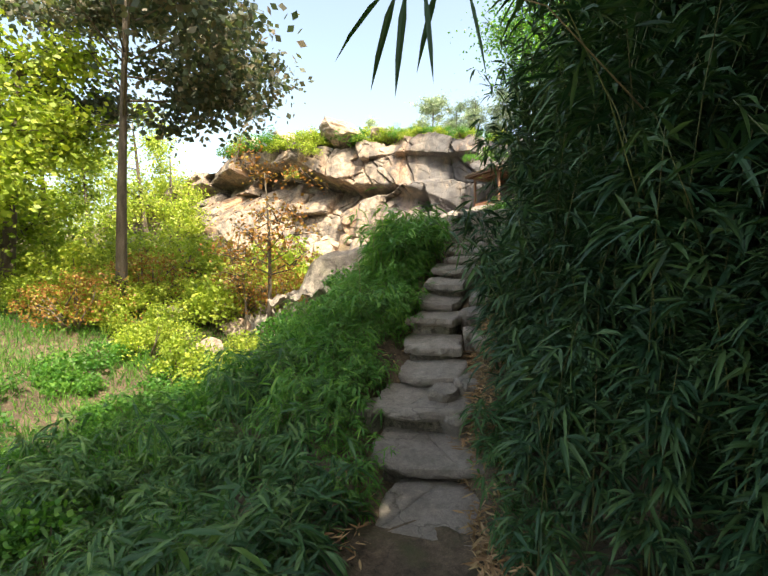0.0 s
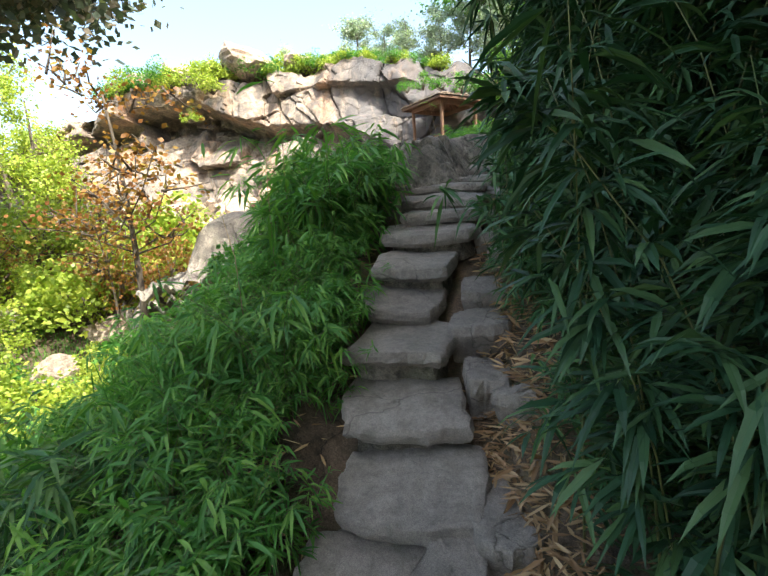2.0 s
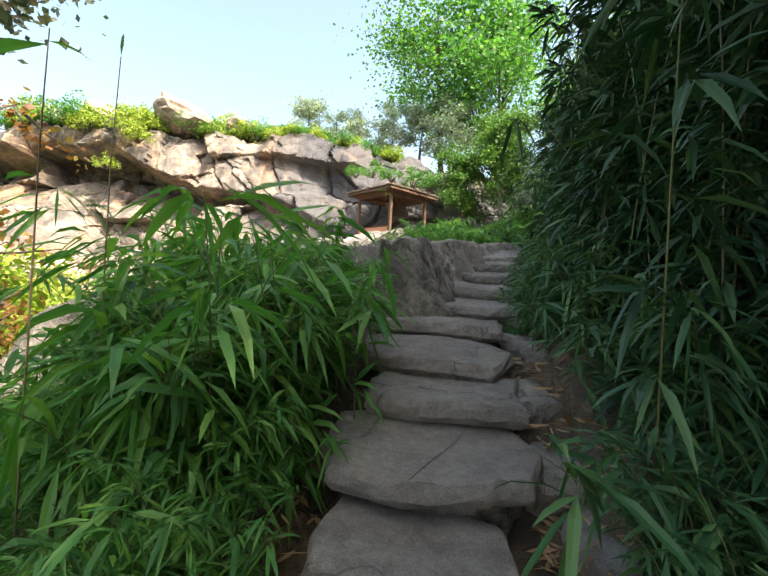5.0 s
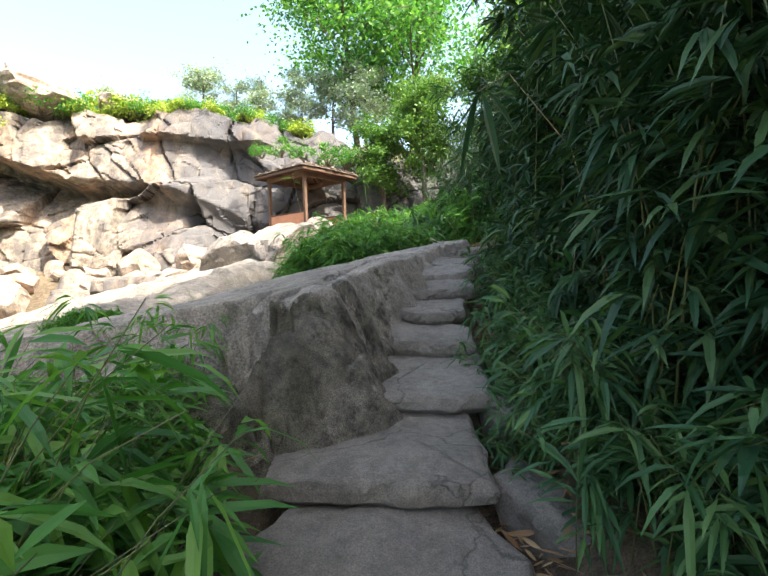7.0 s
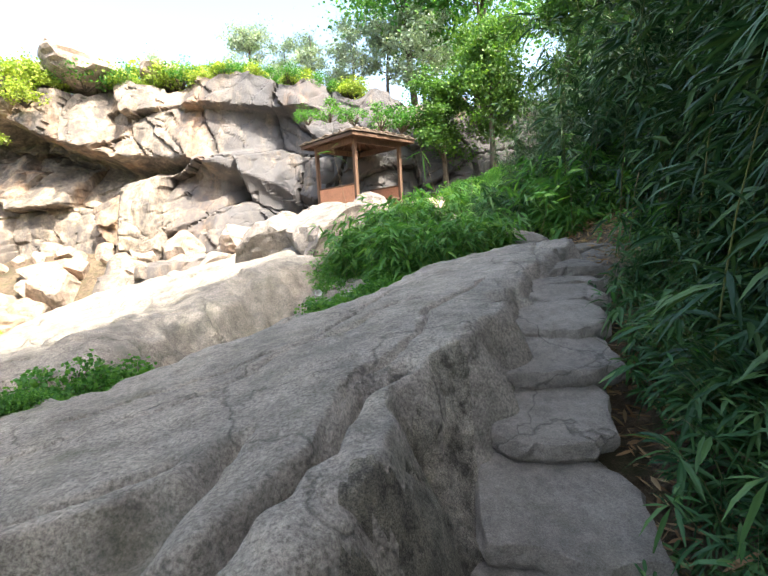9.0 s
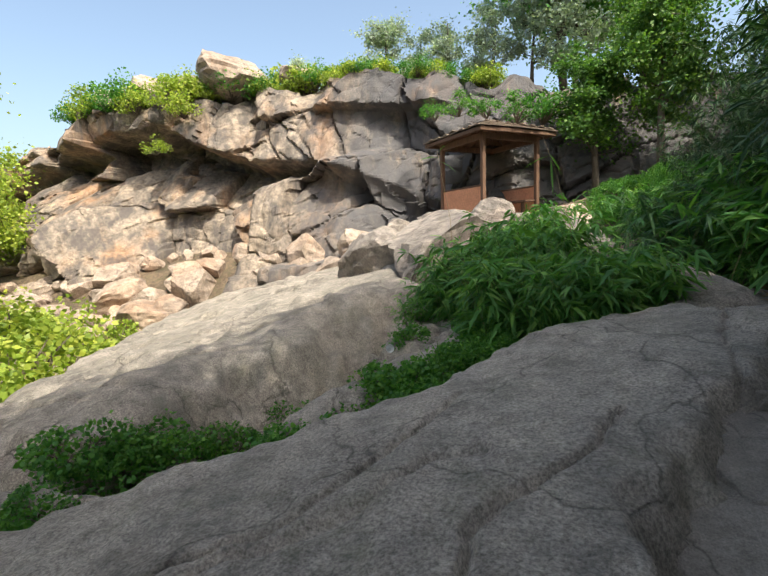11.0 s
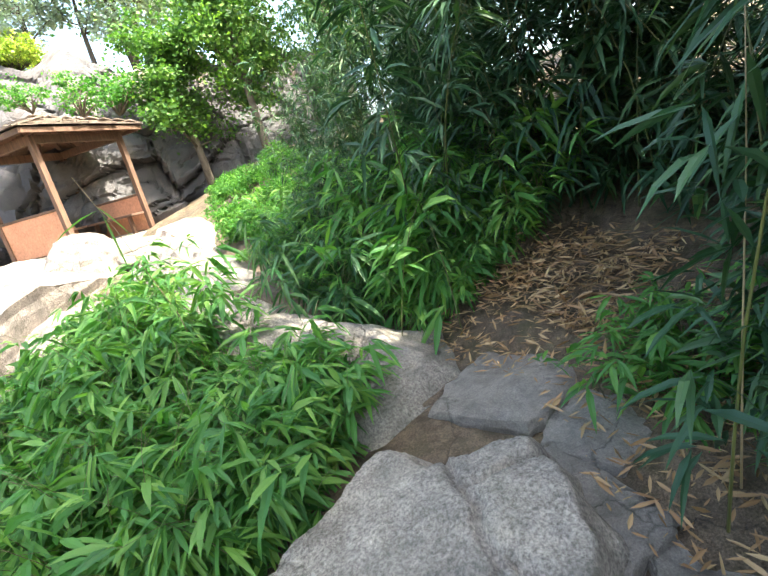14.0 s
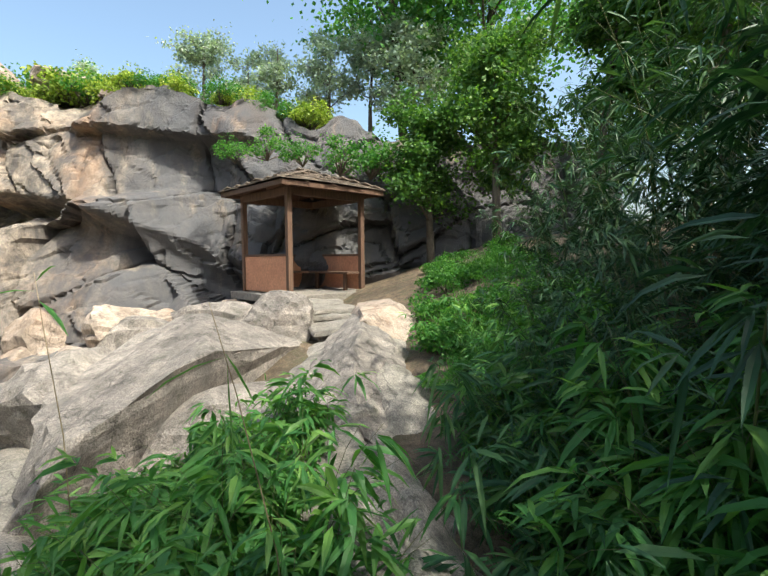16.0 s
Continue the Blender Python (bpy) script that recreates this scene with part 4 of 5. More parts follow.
tufts = [tuft("grass_tuft", 150 + i, 130, 0.5, 0.012, "tuft of soft green grass on the bank", M_GRASS, "grass", "grass tufts on the bank") for i in range(3)]
spots = [(x, y, r.uniform(0.6, 1.3)) for x, y in zip(r.uniform(-4.5, -2.2, 60), r.uniform(2.0, 9.4, 60))]
spots += [(x, y, r.uniform(0.3, 0.55)) for x, y in [(-0.8 - 0.9 * t, 14.4 - 1.15 * t + r.normal(0, 0.12)) for t in r.uniform(-0.2, 2.8, 50)]]
n = 26000
bx, by = r.uniform(-13, -2.6, n), r.uniform(1.5, 11.0, n)
clump = np.clip(fbm(bx, by, 1.6, 41.0, 3), -0.6, 1.2)
base = np.stack([bx, by, ground_z(bx, by) - 0.02], 1)
way = np.stack([r.normal(0, 0.4, n), r.normal(0, 0.4, n), np.ones(n)], 1)
L = (0.34 + 0.2 * clump) * r.uniform(0.6, 1.3, n)
tagged(new("bank_grass", leaf_mesh("bank_grass", base, way, L, np.full(n, 0.016), r.uniform(0.1, 0.7, n), M_GRASS)), "loose green grass over the lower bank", "grass", kind="stuff")
spots += [(x, y, r.uniform(0.4, 0.8)) for x, y in zip(r.uniform(0.7, 2.0, 66), r.uniform(16.0, 23.5, 66))]
spots += [(x, y, r.uniform(0.4, 0.8)) for x, y in zip(r.uniform(0.8, 1.3, 44), r.uniform(15.9, 19.6, 44))]
spots += [(x, y, r.uniform(0.35, 0.6)) for x, y in zip(r.uniform(-1.2, -0.4, 30), r.uniform(14.3, 16.3, 30))]
put(tufts, spots, r)


def shrub(name, seed, size, leaves, leaf, mat, label, category, group="", flat=0.75):
    """A shrub: a few bent stems under clumps of small leaves, with gaps between."""
    r = np.random.default_rng(seed)
    top = base_of(name, (0, 0, 0), label, category, group)
    stems, base = [], []
    clumps = max(7, int(9 * size))
    for c in range(clumps):
        a, rad = r.uniform(0, 6.28), size * 0.5 * math.sqrt(r.uniform(0.02, 1))
        tip = np.array([math.cos(a) * rad, math.sin(a) * rad, size * flat * r.uniform(0.35, 1.0) * (1 - 0.5 * (rad / size / 0.5) ** 2)])
        stems.append(tube([(0, 0, -0.05), tip * 0.5 + r.normal(0, 0.05 * size, 3), tip], [0.02 * size, 0.013 * size, 0.005 * size], 5))
        n = leaves // clumps
        q = r.normal(0, 1, (n, 3))
        q *= (r.uniform(0.25, 1, (n, 1)) ** 0.4) / np.linalg.norm(q, axis=1, keepdims=True)
        base.append(tip + q * np.array([0.25, 0.25, 0.19]) * size * r.uniform(0.5, 1.5))
    tagged(child("stem", mesh_of("stem", *join(stems), M_BARK, True), top, "thin brown stems"), kind="stuff")
    base = np.concatenate(base)
    child("foliage", cards("foliage", base, r.uniform(0.6, 1.2, len(base)) * leaf, mat, r), top)
    return top


def at_z(things, spots, rr):
    used = set()
    for i, (x, y, z, s) in enumerate(spots):
        k = i % len(things)
        m = pose(x, y, z, 0, 0, rr.uniform(0, 360)) @ Matrix.Diagonal((s, s, s, 1))
        if k in used:
            copy_thing(things[k], m).scale = (s, s, s)
        else:
            used.add(k)
            things[k].matrix_world = m


top_shrubs = [shrub("shrub", 170 + i, 1.5, 900, 0.13, M_YELLOW, "bright yellow-green shrub on the cliff top", "shrub", "shrubs on the cliff top") for i in range(3)]
spots = []
for k in range(170):
    x = r.uniform(-21, -2.2)
    back = r.uniform(0.05, 0.6) if k % 2 else r.uniform(0.25, 3.0)
    spots.append((x, float(np.interp(x, CX[:, 0], CY[:, -1])) + back, float(cliff_top(np.array(x))) - 0.1 + 0.12 * back, r.choice([0.25, 0.4, 0.6, 1.0]) * r.uniform(0.8, 1.2) * (0.6 if x > -9 else 1.0)))
fringe, spots = spots[::3], spots[1::3] + spots[2::3]
spots += [(-16.5, 25.2, 9.0, 0.9), (-14.6, 25.0, 8.9, 1.0), (-13.9, 24.9, 8.5, 0.7), (-15.2, 24.6, 7.2, 0.6)]
at_z(top_shrubs, spots, r)
ledge = [shrub("ledge_shrub", 176 + i, 1.5, 1100, 0.11, M_GRASS, "mid-green feathery shrub on the cliff ledge", "shrub", "shrubs on the cliff ledge") for i in range(2)]
at_z(ledge, [(-3.9, 24.7, 7.2, 0.5), (-3.2, 24.9, 7.3, 0.6), (-2.4, 25.2, 7.2, 0.6), (-1.5, 25.4, 7.0, 0.75), (-0.8, 25.9, 7.0, 0.9)] + [(x, y, z, q * 1.1) for x, y, z, q in fringe], r)
green = [shrub("green_shrub", 180 + i, 1.0, 900, 0.085, M_GRASS, "leafy green shrub in the gully", "shrub", "green shrubs in the gully", 0.42) for i in range(3)]
spots = [(x, y, r.uniform(0.35, 0.6)) for x, y in [(-1.9 - 0.55 * t + r.normal(0, 0.16), 15.0 - 0.8 * t + r.normal(0, 0.16)) for t in r.uniform(0, 3, 64)]]
spots += [(x, y, r.uniform(0.2, 0.36)) for x, y in [(-0.8 - 0.9 * t, 14.35 - 1.15 * t + r.normal(0, 0.07)) for t in r.uniform(-0.2, 2.6, 75)]]
spots += [(x, y, r.uniform(0.6, 1.2)) for x, y in zip(r.uniform(-9.5, -3.2, 60), r.uniform(2.5, 9.3, 60))]
spots += [(x, y, r.uniform(0.4, 0.65)) for x, y in zip(r.uniform(0.5, 2.4, 60), r.uniform(18.2, 24.5, 60))]
edge = [(-0.7, 14.15), (-0.95, 13.6), (-1.4, 13.1), (-2.0, 12.55), (-2.8, 11.85), (-3.6, 11.5)]
for k in range(95):      # along the foot of the near slab's upper edge
    t = 5 * r.uniform(0, 1) ** 1.4
    a = int(min(4, t))
    x, y = (edge[a][c] + (edge[a + 1][c] - edge[a][c]) * (t - a) for c in (0, 1))
    off = r.uniform(0.05, 0.42)
    spots.append((x - 0.66 * off, y + 0.75 * off, r.uniform(0.26, 0.46) if x > -1.15 or x < -2.9 else r.uniform(0.4, 0.62)))
put(green, spots, r)
sunny = [shrub("valley_shrub", 190 + i, 2.2, 2600, 0.13, M_YELLOW, "sunlit yellow-green bush in the hollow", "shrub", "bushes in the hollow") for i in range(3)]
put(sunny, [(-8.4, 13.6, 1.35), (-10.2, 16.0, 1.2), (-8.8, 11.6, 1.1), (-11.5, 16.2, 1.3), (-12.8, 13.5, 1.2), (-14.5, 17.5, 1.4), (-9.6, 11.0, 0.8), (-17, 15.0, 1.5), (-16.0, 12.0, 1.3), (-13.5, 9.6, 1.1), (-19, 19, 1.6)] + [(r.uniform(-21, -9.5), r.uniform(10.0, 19.5), r.uniform(0.6, 1.2)) for k in range(26)] + [(r.uniform(-14, -5.5), r.uniform(7.6, 10.6), r.uniform(0.35, 0.7)) for k in range(30)] + [(r.uniform(-17, -10.5), r.uniform(7.5, 11.5), r.uniform(0.4, 0.7)) for k in range(16)], r)
red = [shrub("red_maple", 200, 2.6, 2400, 0.11, M_RED, "young red-leaved maple in the hollow", "tree", "red maples")]
put(red, [(-11.0, 8.0, 0.8), (-9.5, 12.6, 0.9), (-12.0, 11.0, 0.9), (-7.6, 12.2, 0.8)], r)


def tree(name, seed, height, crown, leaves, leaf, mat, label, trunk=0.16, first=0.35, group="", bark=M_BARK, puff=0.17):
    """A tree: a tapered, bent trunk, forking limbs, and a ragged crown of leaf clumps hung on the twigs."""
    r = np.random.default_rng(seed)
    top = base_of(name, (0, 0, 0), label, "tree", group)
    lean = r.normal(0, 0.05, 2)
    pts = [np.array([lean[0] * t * height + 0.15 * math.sin(3 * t + seed), lean[1] * t * height, height * 0.85 * t]) for t in np.linspace(0, 1, 9)]
    pts[0][2] = -0.3
    child("trunk", mesh_of("trunk", *tube(pts, np.linspace(trunk, trunk * 0.2, 9), 10), bark, True), top, "grey-brown bark trunk")
    limbs, tips = [], []
    for k in range(13):
        t = r.uniform(first, 0.98)
        p = np.array([np.interp(t * 8, range(9), [q[c] for q in pts]) for c in range(3)])
        a = r.uniform(0, 6.28)
        ln = crown * r.uniform(0.55, 1.0) * (1.1 - 0.5 * t)
        d = np.array([math.cos(a), math.sin(a), r.uniform(0.15, 0.8)])
        mid, end = p + d * ln * 0.5 + r.normal(0, 0.08, 3), p + d * ln + np.array([0, 0, 0.1 * ln])
        limbs.append(tube([p, mid, end], [trunk * 0.38 * (1.1 - t), trunk * 0.24 * (1.1 - t), 0.01], 6))
        for b in range(6):
            q = p + (end - p) * r.uniform(0.35, 1.0) + r.normal(0, 0.05, 3)
            e = q + np.array([*r.normal(0, 0.3, 2), r.normal(0.1, 0.2)]) * crown * 0.55
            limbs.append(tube([q, (q + e) / 2 + r.normal(0, 0.04, 3), e], [0.022, 0.014, 0.006], 5))
            tips.append(e)
            tips.append((q + e) / 2)
    tagged(child("limb", mesh_of("limb", *join(limbs), bark, True), top, "thin forking limbs"), kind="stuff")
    n = leaves // len(tips)
    base = np.concatenate([c + r.normal(0, 1, (n, 3)) * np.array([1, 1, 0.6]) * puff * crown * r.uniform(0.5, 1.2) for c in tips])
    child("crown", cards("crown", base, r.uniform(0.6, 1.2, len(base)) * leaf, mat, r), top)
    return top


maple = tree("maple_tree", 300, 12.5, 9.0, 26000, 0.26, M_MAPLE, "slender maple with dark purple-green leaves", 0.18, 0.4, puff=0.06)
maple.matrix_world = pose(-11.5, 9.9, gz(-11.5, 9.9), 0, 0, 70)
red_tree = tree("red_maple_tree", 301, 6.0, 1.8, 1500, 0.11, M_RED, "slender maple turning red in the hollow", 0.08, 0.4, puff=0.12)
red_tree.matrix_world = pose(-6.6, 10.4, gz(-6.6, 10.4))
sapling = tree("sapling", 302, 3.2, 0.9, 500, 0.1, M_RED, "thin half-bare sapling in the hollow", 0.035, 0.4)
sapling.matrix_world = pose(-8.2, 11.2, gz(-8.2, 11.2))
wood = [tree("broadleaf_tree", 310 + i, 9.0, 2.7, 15000, 0.2, M_TREE, "dense broadleaf tree above the bamboo, nearer copies added for shade", 0.2, 0.25, "trees on the hillside") for i in range(3)]
# copies below y = 11 are unseen, added to shade the lower path
put(wood, [(0.7, 26.2, 0.6), (2.4, 25.5, 0.6), (4.4, 24.5, 0.65), (3.0, 29.0, 0.7), (6.2, 23.0, 0.8), (7.5, 26, 1.1), (8.0, 19.5, 0.6), (8.8, 15.8, 0.6), (4.4, 9.2, 1.05), (4.3, 6.4, 1.05), (4.2, 3.6, 1.05), (4.4, 1.0, 1.05), (3.6, -2.5, 1.1), (5.5, -5.0, 1.2), (2.5, -6.5, 1.2), (7.4, 10.2, 0.95), (7.0, 7.0, 1.1), (6.8, 4.4, 1.2), (7.0, 1.4, 1.2), (12, 20, 0.8), (8.5, -2, 1.3)], r)
# added trees, crowns kept out of view, that shade steps, bank and slab
shade_trees = [tree("canopy_tree", 320 + i, 11.5, 3.0, 8000, 0.2, M_TREE, "tall thin-crowned tree added out of view to cast shade", 0.14, 0.62, "tall trees over the bamboo") for i in range(2)]
put(shade_trees, [(3.0, -0.4, 1.2), (3.1, 2.3, 1.1), (3.2, 4.8, 1.05), (3.4, 7.4, 1.1), (4.6, 10.8, 0.95), (5.3, 12.7, 0.85), (2.9, 6.2, 1.05), (3.3, 9.0, 1.0), (1.6, -2.6, 1.25), (3.4, -3.6, 1.3), (2.2, -5.0, 1.3)], r)
tall_tree = tree("hillside_tree", 330, 17.0, 6.5, 16000, 0.26, M_DWARF, "tall thin tree with light leaves above the shelter", 0.34, 0.42)
tall_tree.matrix_world = pose(2.9, 33, gz(2.9, 33))
second_tree = tree("hillside_tree", 333, 17.0, 6.0, 12000, 0.26, M_DWARF, "tall thin tree with light leaves behind the shelter", 0.26, 0.45)
second_tree.matrix_world = pose(0.4, 34, gz(0.4, 34), 0, 0, 120)
edge_trees = [tree("valley_tree", 340 + i, 8.0, 2.8, 9000, 0.17, M_YELLOW, "sunlit light-green tree at the valley edge", 0.18, 0.15, "trees at the valley edge") for i in range(2)]
put(edge_trees, [(-22.5, 21.5, 0.95), (-25.5, 19.0, 1.1), (-20.5, 13.5, 1.0), (-17.5, 8.5, 1.0), (-14.0, 5.5, 1.2), (-15.5, 8.8, 1.3), (-19, 6.5, 1.4), (-23, 8, 1.2), (-27, 24, 1.2)], r)
# skyline trees: paleness of distance comes from the leaf colour
far_trees = [tree("far_tree", 350 + i, 5.5, 1.7, 5000, 0.16, M_HAZY, "far skyline tree with haze in its pale leaf colour", 0.12, 0.3, "trees on the skyline") for i in range(3)]
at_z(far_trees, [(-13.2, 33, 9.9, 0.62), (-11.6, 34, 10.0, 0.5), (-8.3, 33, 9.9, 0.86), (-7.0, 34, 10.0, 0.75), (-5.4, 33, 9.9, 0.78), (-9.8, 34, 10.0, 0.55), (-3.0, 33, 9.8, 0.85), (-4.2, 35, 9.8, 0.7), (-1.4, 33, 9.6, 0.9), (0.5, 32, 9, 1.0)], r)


# ---- shelter ----
FX, FY, FLOOR = -2.2, 22.62, 4.16
EU, EV = Vector((-0.73, 0.68, 0)), Vector((0.68, 0.73, 0))   # the two sides, to the left and to the right of the front corner
shelter = base_of("shelter", (FX, FY, FLOOR), "open timber shelter with a shingled hip roof", "shelter", turn=math.degrees(math.atan2(EV.y, EV.x)))
inv = shelter.matrix_world.inverted()
SIDE_LEN = 2.65


def box_between(bm, a, b, w, h, up=Vector((0, 0, 1))):
    """A square bar from a to b."""
    a, b = Vector(a), Vector(b)
    d = (b - a).normalized()
    s = d.cross(up).normalized() * w / 2
    u = s.cross(d).normalized() * h / 2
    vs = [bm.verts.new(p + i * s + j * u) for p in (a, b) for i, j in ((-1, -1), (1, -1), (1, 1), (-1, 1))]
    for q in ((0, 1, 2, 3), (7, 6, 5, 4), (0, 4, 5, 1), (1, 5, 6, 2), (2, 6, 7, 3), (3, 7, 4, 0)):
        bm.faces.new([vs[k] for k in q])


def bar(name, a, b, w, h, mat, parent, label="", up=Vector((0, 0, 1))):
    bm = bmesh.new()
    box_between(bm, a, b, w, h, up)
    bmesh.ops.recalc_face_normals(bm, faces=bm.faces)
    bmesh.ops.bevel(bm, geom=bm.edges, offset=0.006, segments=1, affect="EDGES")
    return part(name, bm, mat, parent, label)


# local axes: +x runs to the right side, +y to the left side of the front corner
I, S = 0.36, SIDE_LEN
posts = {"front": (I, I), "right": (S - I, I), "left": (I, S - I), "back": (S - I, S - I)}
for x, y in posts.values():
    bar("post", (x, y, -0.25), (x, y, 2.2), 0.11, 0.11, M_WOOD, shelter, up=Vector((0, 1, 0)))
for a, b in (("front", "right"), ("front", "left"), ("left", "back"), ("right", "back")):
    (ax, ay), (bx, by) = posts[a], posts[b]
    bar("beam", (ax, ay, 2.13), (bx, by, 2.13), 0.09, 0.16, M_WOOD, shelter)
for a, b in (("front", "left"), ("right", "back"), ("left", "back")):
    (ax, ay), (bx, by) = posts[a], posts[b]
    bar("wall_panel", (ax, ay, 0.42), (bx, by, 0.42), 0.04, 0.78, M_PANEL, shelter, "terracotta-coloured low wall panel")
    bar("rail", (ax, ay, 0.83), (bx, by, 0.83), 0.07, 0.05, M_WOOD, shelter)
bar("bench_seat", (S - I - 0.25, I, 0.42), (S - I - 0.25, S - I, 0.42), 0.36, 0.05, M_WOOD, shelter, "plain brown bench plank")
bar("bench_seat", (I, S - I - 0.25, 0.42), (S - I, S - I - 0.25, 0.42), 0.36, 0.05, M_WOOD, shelter, "plain brown bench plank")
for x, y in ((S - I - 0.25, I + 0.3), (S - I - 0.25, S - I - 0.5), (I + 0.4, S - I - 0.25)):
    bar("bench_leg", (x, y, 0.0), (x, y, 0.4), 0.08, 0.08, M_WOOD, shelter, up=Vector((0, 1, 0)))
bar("floor_slab", (S / 2, 0.1, -0.08), (S / 2, S - 0.1, -0.08), S - 0.2, 0.16, M_STEP, shelter, "worn stone floor slab")
EAVE, RISE = 2.28, 0.45
apex = Vector((S / 2, S / 2, EAVE + RISE))
corners = [Vector((0, 0, EAVE)), Vector((S, 0, EAVE)), Vector((S, S, EAVE)), Vector((0, S, EAVE))]
for c in corners:
    inner = c + (apex - c) * 0.02
    bar("hip_rafter", inner - Vector((0, 0, 0.06)), apex - Vector((0, 0, 0.08)), 0.08, 0.1, M_WOOD, shelter)
for a, b in zip(corners, corners[1:] + corners[:1]):
    bar("fascia", a - Vector((0, 0, 0.05)), b - Vector((0, 0, 0.05)), 0.04, 0.1, M_WOOD, shelter)
    for t in (0.2, 0.35, 0.5, 0.65, 0.8):
        e = a.lerp(b, t)
        hi = apex.lerp(e, max(abs(t - 0.5) * 2, 0.06))
        bar("rafter", e - Vector((0, 0, 0.04)), hi - Vector((0, 0, 0.07)), 0.05, 0.07, M_WOOD, shelter)
bm = bmesh.new()
vs = [bm.verts.new(c) for c in corners] + [bm.verts.new(apex)]
lo = [bm.verts.new(c - Vector((0, 0, 0.03))) for c in corners] + [bm.verts.new(apex - Vector((0, 0, 0.03)))]
for k in range(4):
    bm.faces.new((vs[k], vs[(k + 1) % 4], vs[4]))
    bm.faces.new((lo[(k + 1) % 4], lo[k], lo[4]))
    bm.faces.new((vs[(k + 1) % 4], vs[k], lo[k], lo[(k + 1) % 4]))
roof = part("roof", bm, M_WOOD, shelter, "boarded underside of a low hip roof")
rs = np.random.default_rng(77)
shingle_me = None
for k in range(4):
    a, b = corners[k], corners[(k + 1) % 4]
    along, mid = (b - a).normalized(), (a + b) / 2
    upway = (apex - mid)
    slope = upway.length
    upway.normalize()
    nor = along.cross(upway).normalized()
    if nor.z < 0:
        nor = -nor
    rows = 8
    for row in range(rows):
        t = row / rows
        half = (S / 2) * (1 - t) + 0.04
        count = max(1, int(2 * half / 0.34))
        for c in range(count):
            u = -half + (c + 0.5) * 2 * half / count + rs.uniform(-0.03, 0.03)
            if shingle_me is None:
                sb = bmesh.new()
                box_between(sb, (-0.5, 0, 0), (0.5, 0, 0), 1.0, 1.0)
                bmesh.ops.recalc_face_normals(sb, faces=sb.faces)
                shingle_me = bpy.data.meshes.new("shingle")
                sb.to_mesh(shingle_me)
                sb.free()
                shingle_me.materials.append(M_SHINGLE)
            ob = child("shingle", shingle_me, roof)
            p = mid + along * u + upway * (t * slope + 0.12 + rs.uniform(-0.03, 0.03)) + nor * (0.028 + 0.02 * rs.uniform())
            q = Matrix((along, upway, nor)).transposed().to_4x4()
            ob.matrix_local = Matrix.Translation(p) @ q @ pose(0, 0, 0, -6, 0, rs.uniform(-6, 6)) @ Matrix.Diagonal((2 * half / count * 0.98, 0.36, 0.022, 1))

# ---- steps to the shelter ----
for i, (x, y, z) in enumerate(((-0.75, 20.4, 3.98), (-0.95, 20.95, 4.04), (-1.15, 21.5, 4.1), (-1.45, 22.0, 4.15))):
    st = tagged(new("stone_step", step_stone(0.95, 0.6, 0.2, 120 + i)), "pale flat stone step before the shelter", "step", "stone steps before the shelter")
    st.matrix_world = pose(x, y, z, 1, -1, r.uniform(-10, 25))

# ---- single sprays close to the path ----
def spray(name, stem, leaves, label, mat=M_BAMBOO, thick=0.004):
    """A cane or twig with a few big leaves, each a part of its own. leaves: (place along the stem, way, length, width)."""
    top = base_of(name, stem[0], label, "bamboo", "bamboo sprays over the path")
    o = np.array(stem[0])
    pts = [np.array(p) - o for p in stem]
    child("cane", mesh_of("cane", *tube(pts, np.linspace(thick, thick * 0.4, len(pts)), 6), M_DRYSTEM, True), top)
    for t, w, ln, wd in leaves:
        p = np.array([np.interp(t * (len(pts) - 1), range(len(pts)), [q[c] for q in pts]) for c in range(3)])
        v, f = blades(p[None], np.array([w], float), np.array([[0.1, 0.2, 1.0]]), np.array([ln]), np.array([wd]), np.array([0.45]))
        child("leaf", mesh_of("leaf", v, f.tolist(), mat), top)
    return top


spray("bamboo_spray", [(1.3, 2.3, 2.2), (0.9, 2.15, 2.65), (0.5, 1.95, 2.75), (0.28, 1.85, 2.7)],
      [(1.0, (-0.8, -0.2, -0.6), 0.3, 0.034), (0.95, (-0.5, 0.1, -1.0), 0.32, 0.036), (0.9, (-0.2, 0.1, -1.0), 0.33, 0.036), (0.8, (0.1, 0.2, -1.0), 0.3, 0.034), (0.7, (-0.5, 0.3, -0.9), 0.28, 0.03), (0.6, (0.3, 0.1, -1.0), 0.3, 0.03)], "spray of long bamboo leaves hanging over the steps")
spray("bamboo_spray", [(0.55, 9.3, 2.4), (0.3, 9.35, 3.4), (0.0, 9.34, 3.75), (-0.15, 9.32, 3.66)],
      [(1.0, (-0.35, 0.0, -1.0), 0.3, 0.062), (0.97, (0.25, -0.1, -1.0), 0.3, 0.065), (0.93, (0.45, -0.1, -0.5), 0.22, 0.04), (0.9, (-0.8, 0.1, -0.7), 0.22, 0.03)], "spray of broad bamboo leaves hanging beside the steps")
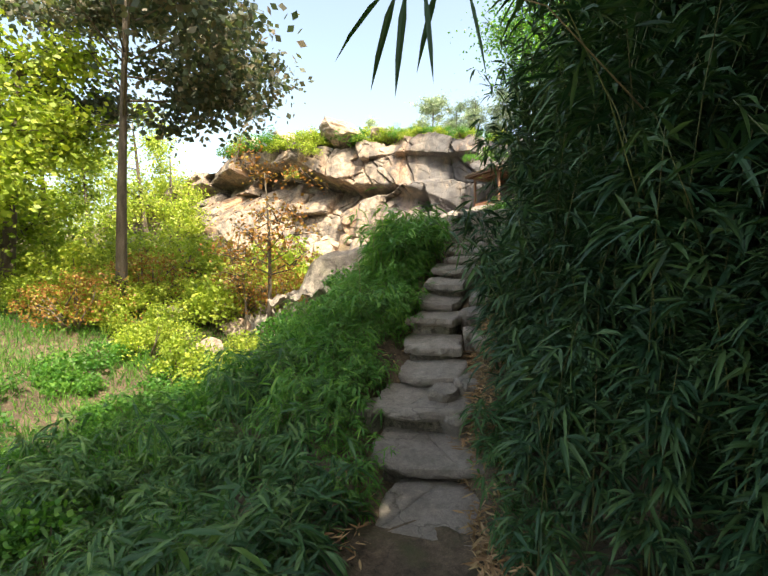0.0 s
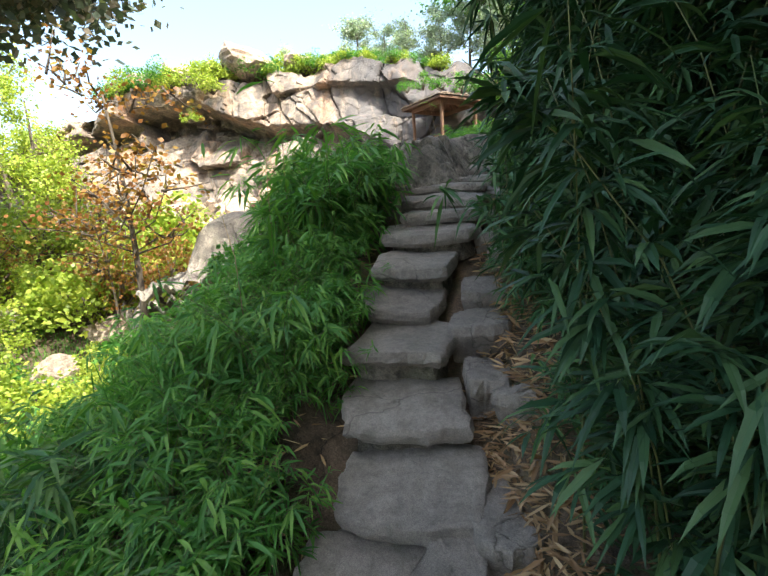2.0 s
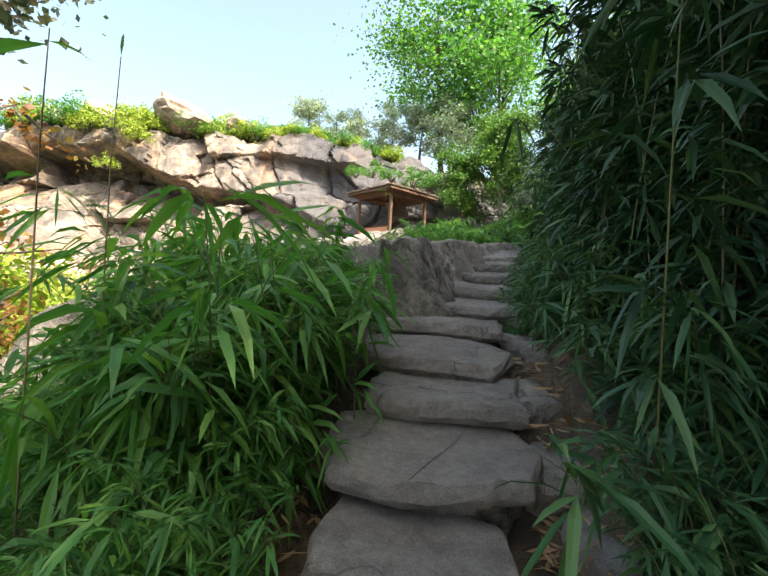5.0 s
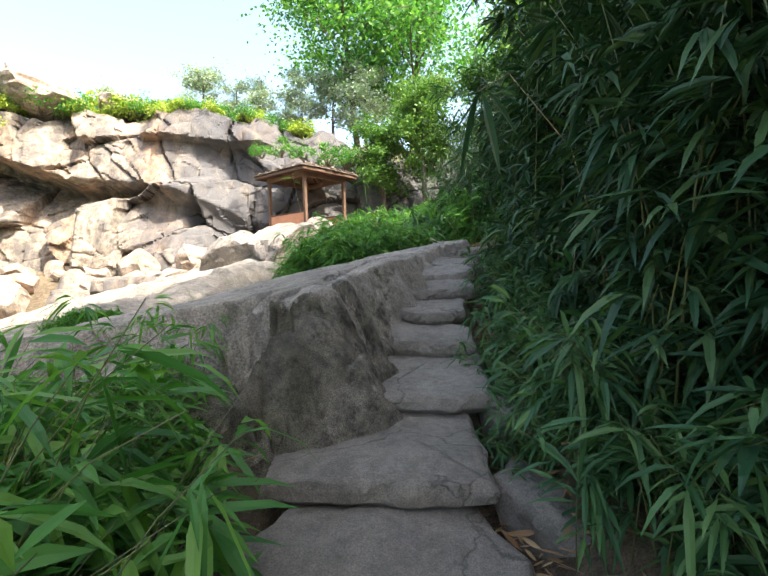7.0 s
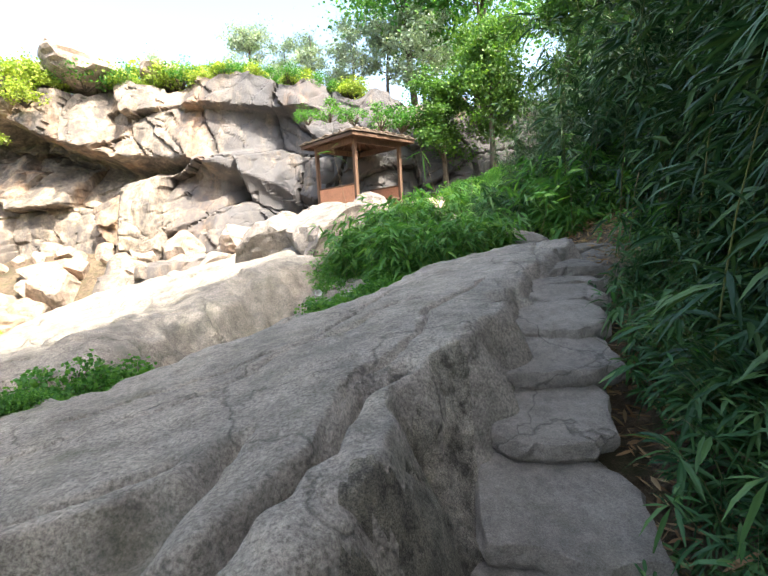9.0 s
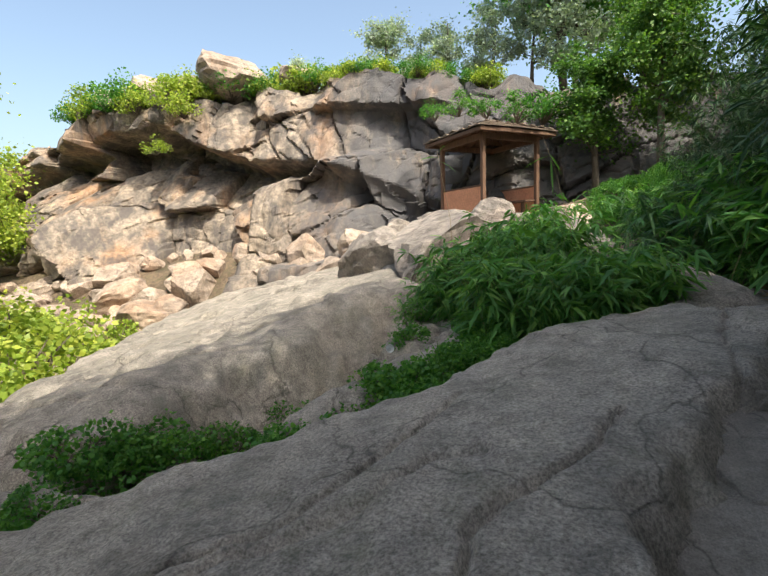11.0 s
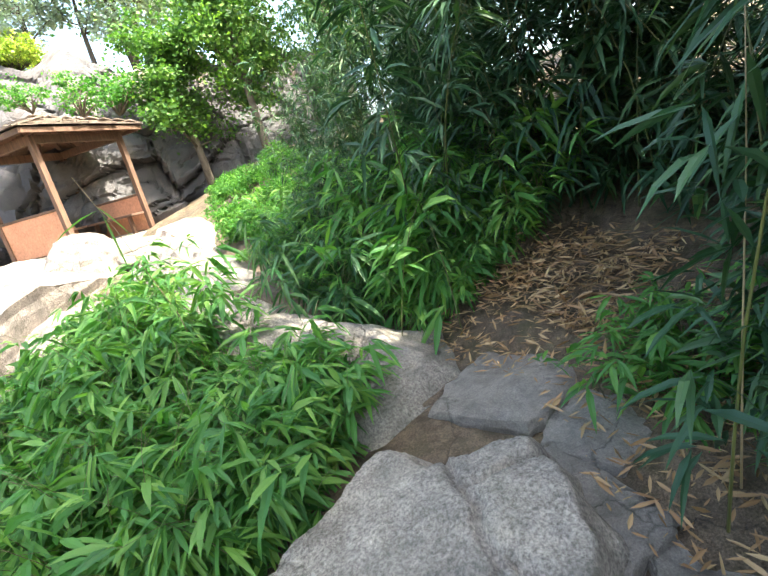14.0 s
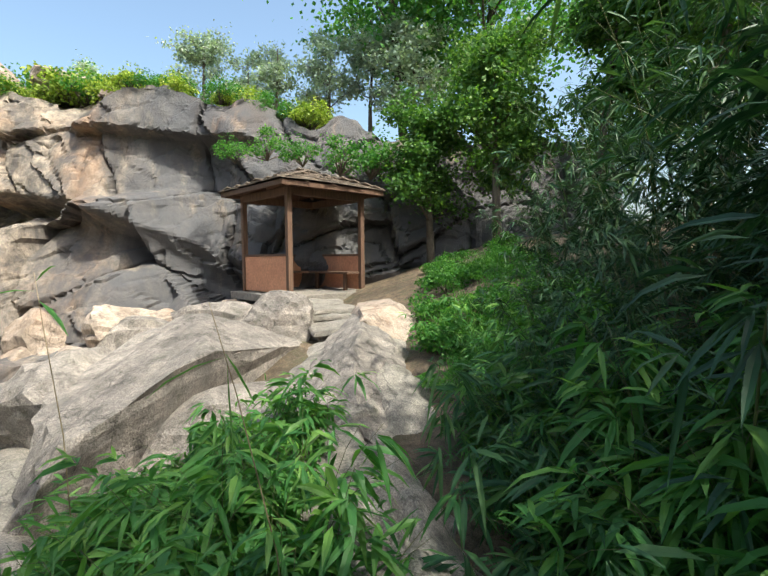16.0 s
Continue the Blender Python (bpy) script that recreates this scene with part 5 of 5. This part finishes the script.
spray("bamboo_reed", [(-2.06, 7.05, 0.9), (-2.02, 7.0, 1.97), (-1.9, 6.86, 2.6), (-1.84, 6.8, 2.86)],
      [(0.95, (-1, -0.1, 0.1), 0.26, 0.045), (0.96, (0.9, 0.1, 0.0), 0.12, 0.02), (0.6, (-0.8, 0.3, 0.4), 0.2, 0.03)], "tall thin bamboo reed above the bank", M_DWARF)
spray("bamboo_reed", [(-2.05, 7.35, 0.9), (-1.98, 7.27, 1.97), (-1.9, 7.15, 2.6), (-1.86, 7.11, 2.95)],
      [(1.0, (0.02, 0, 1.0), 0.13, 0.02), (0.5, (0.6, 0.3, 0.5), 0.18, 0.025)], "tall thin bamboo reed above the bank", M_DWARF)
spray("bamboo_reed", [(-1.86, 6.15, 0.7), (-1.88, 6.15, 1.48), (-1.95, 6.12, 1.9), (-1.99, 6.1, 2.15)],
      [(1.0, (0.0, 0, 1.0), 0.2, 0.05), (0.85, (0.8, 0.2, 0.3), 0.2, 0.035), (0.7, (-0.7, 0.2, 0.5), 0.22, 0.035)], "tall thin bamboo reed above the bank", M_DWARF)
spray("bamboo_reed", [(-1.62, 16.36, 3.0), (-1.67, 16.38, 3.94), (-1.78, 16.42, 4.5), (-1.84, 16.44, 4.85)],
      [(0.9, (-0.8, -0.2, 0.2), 0.3, 0.035), (0.85, (0.7, -0.3, -0.2), 0.28, 0.04), (0.95, (0.3, 0.2, 0.6), 0.2, 0.03)], "lone bamboo reed above the rocks", M_DWARF)
spray("bamboo_reed", [(-0.2, 15.65, 3.3), (-0.24, 15.65, 3.8), (-0.4, 15.7, 4.4), (-0.52, 15.75, 4.75)],
      [(0.8, (-0.9, -0.2, -0.1), 0.3, 0.045), (0.78, (0.1, -0.1, -1.0), 0.3, 0.045), (0.82, (0.5, 0.0, -0.6), 0.2, 0.05)], "bent bamboo shoot above the clump", M_DWARF)
spray("bamboo_cane", [(1.3, 13.3, 3.2), (1.36, 13.32, 3.7), (1.5, 13.38, 4.2), (1.58, 13.42, 4.7)],
      [(0.75, (-0.9, 0.1, -0.3), 0.24, 0.04), (0.8, (-0.5, 0.0, -0.8), 0.22, 0.04), (0.85, (0.5, 0.1, -0.6), 0.22, 0.035), (0.35, (0.8, 0.1, -0.2), 0.25, 0.04)], "thin yellow bamboo cane leaning by the path")

# ---- fallen leaves ----
n = 8200
ly = np.concatenate([3.0 + 9.8 * r.uniform(0, 1, 3000) ** 1.5, r.uniform(12.9, 15.4, 1800), r.uniform(14.3, 15.2, 1200), r.uniform(4.2, 6.8, 2200)])
off = np.concatenate([np.where(r.uniform(0, 1, 3000) < 0.82, 0.42 + np.abs(r.normal(0, 0.2, 3000)), -r.uniform(0.5, 0.95, 3000)), np.where(r.uniform(0, 1, 1800) < 0.5, r.uniform(0.35, 0.9, 1800), r.uniform(0.9, 1.5, 1800)), r.uniform(0.85, 1.7, 1200), r.uniform(0.42, 0.95, 2200)])
lx = path_x(ly) + off
base = np.stack([lx, ly, ground_z(lx, ly) + r.uniform(0.01, 0.12, n)], 1)
way = np.stack([r.normal(0, 1, n), r.normal(0, 1, n), r.normal(0, 0.2, n)], 1)
L = r.uniform(0.05, 0.16, n) * np.where(ly > 12.5, 0.72, 1.0)
tagged(new("fallen_leaves", leaf_mesh("fallen_leaves", base, way, L, L * 0.16, r.uniform(-0.1, 0.15, n), M_DRY)), "dry tan bamboo leaves littering the path", "leaf litter", kind="stuff")
cup_bm = bmesh.new()
bmesh.ops.create_cone(cup_bm, cap_ends=True, segments=20, radius1=0.035, radius2=0.05, depth=0.1)
bmesh.ops.delete(cup_bm, geom=[f for f in cup_bm.faces if len(f.verts) > 4 and f.calc_center_median().z > 0], context="FACES")
bmesh.ops.solidify(cup_bm, geom=cup_bm.faces[:], thickness=0.003)
me = bpy.data.meshes.new("cup")
cup_bm.to_mesh(me)
cup_bm.free()
me.materials.append(M_CUP)
cup = tagged(new("cup", me), "discarded white plastic cup on the rock ledge", "cup")
cup.matrix_world = pose(-1.75, 14.15, 2.775, 80, 0, 30) @ Matrix.Diagonal((0.75, 0.75, 0.75, 1))
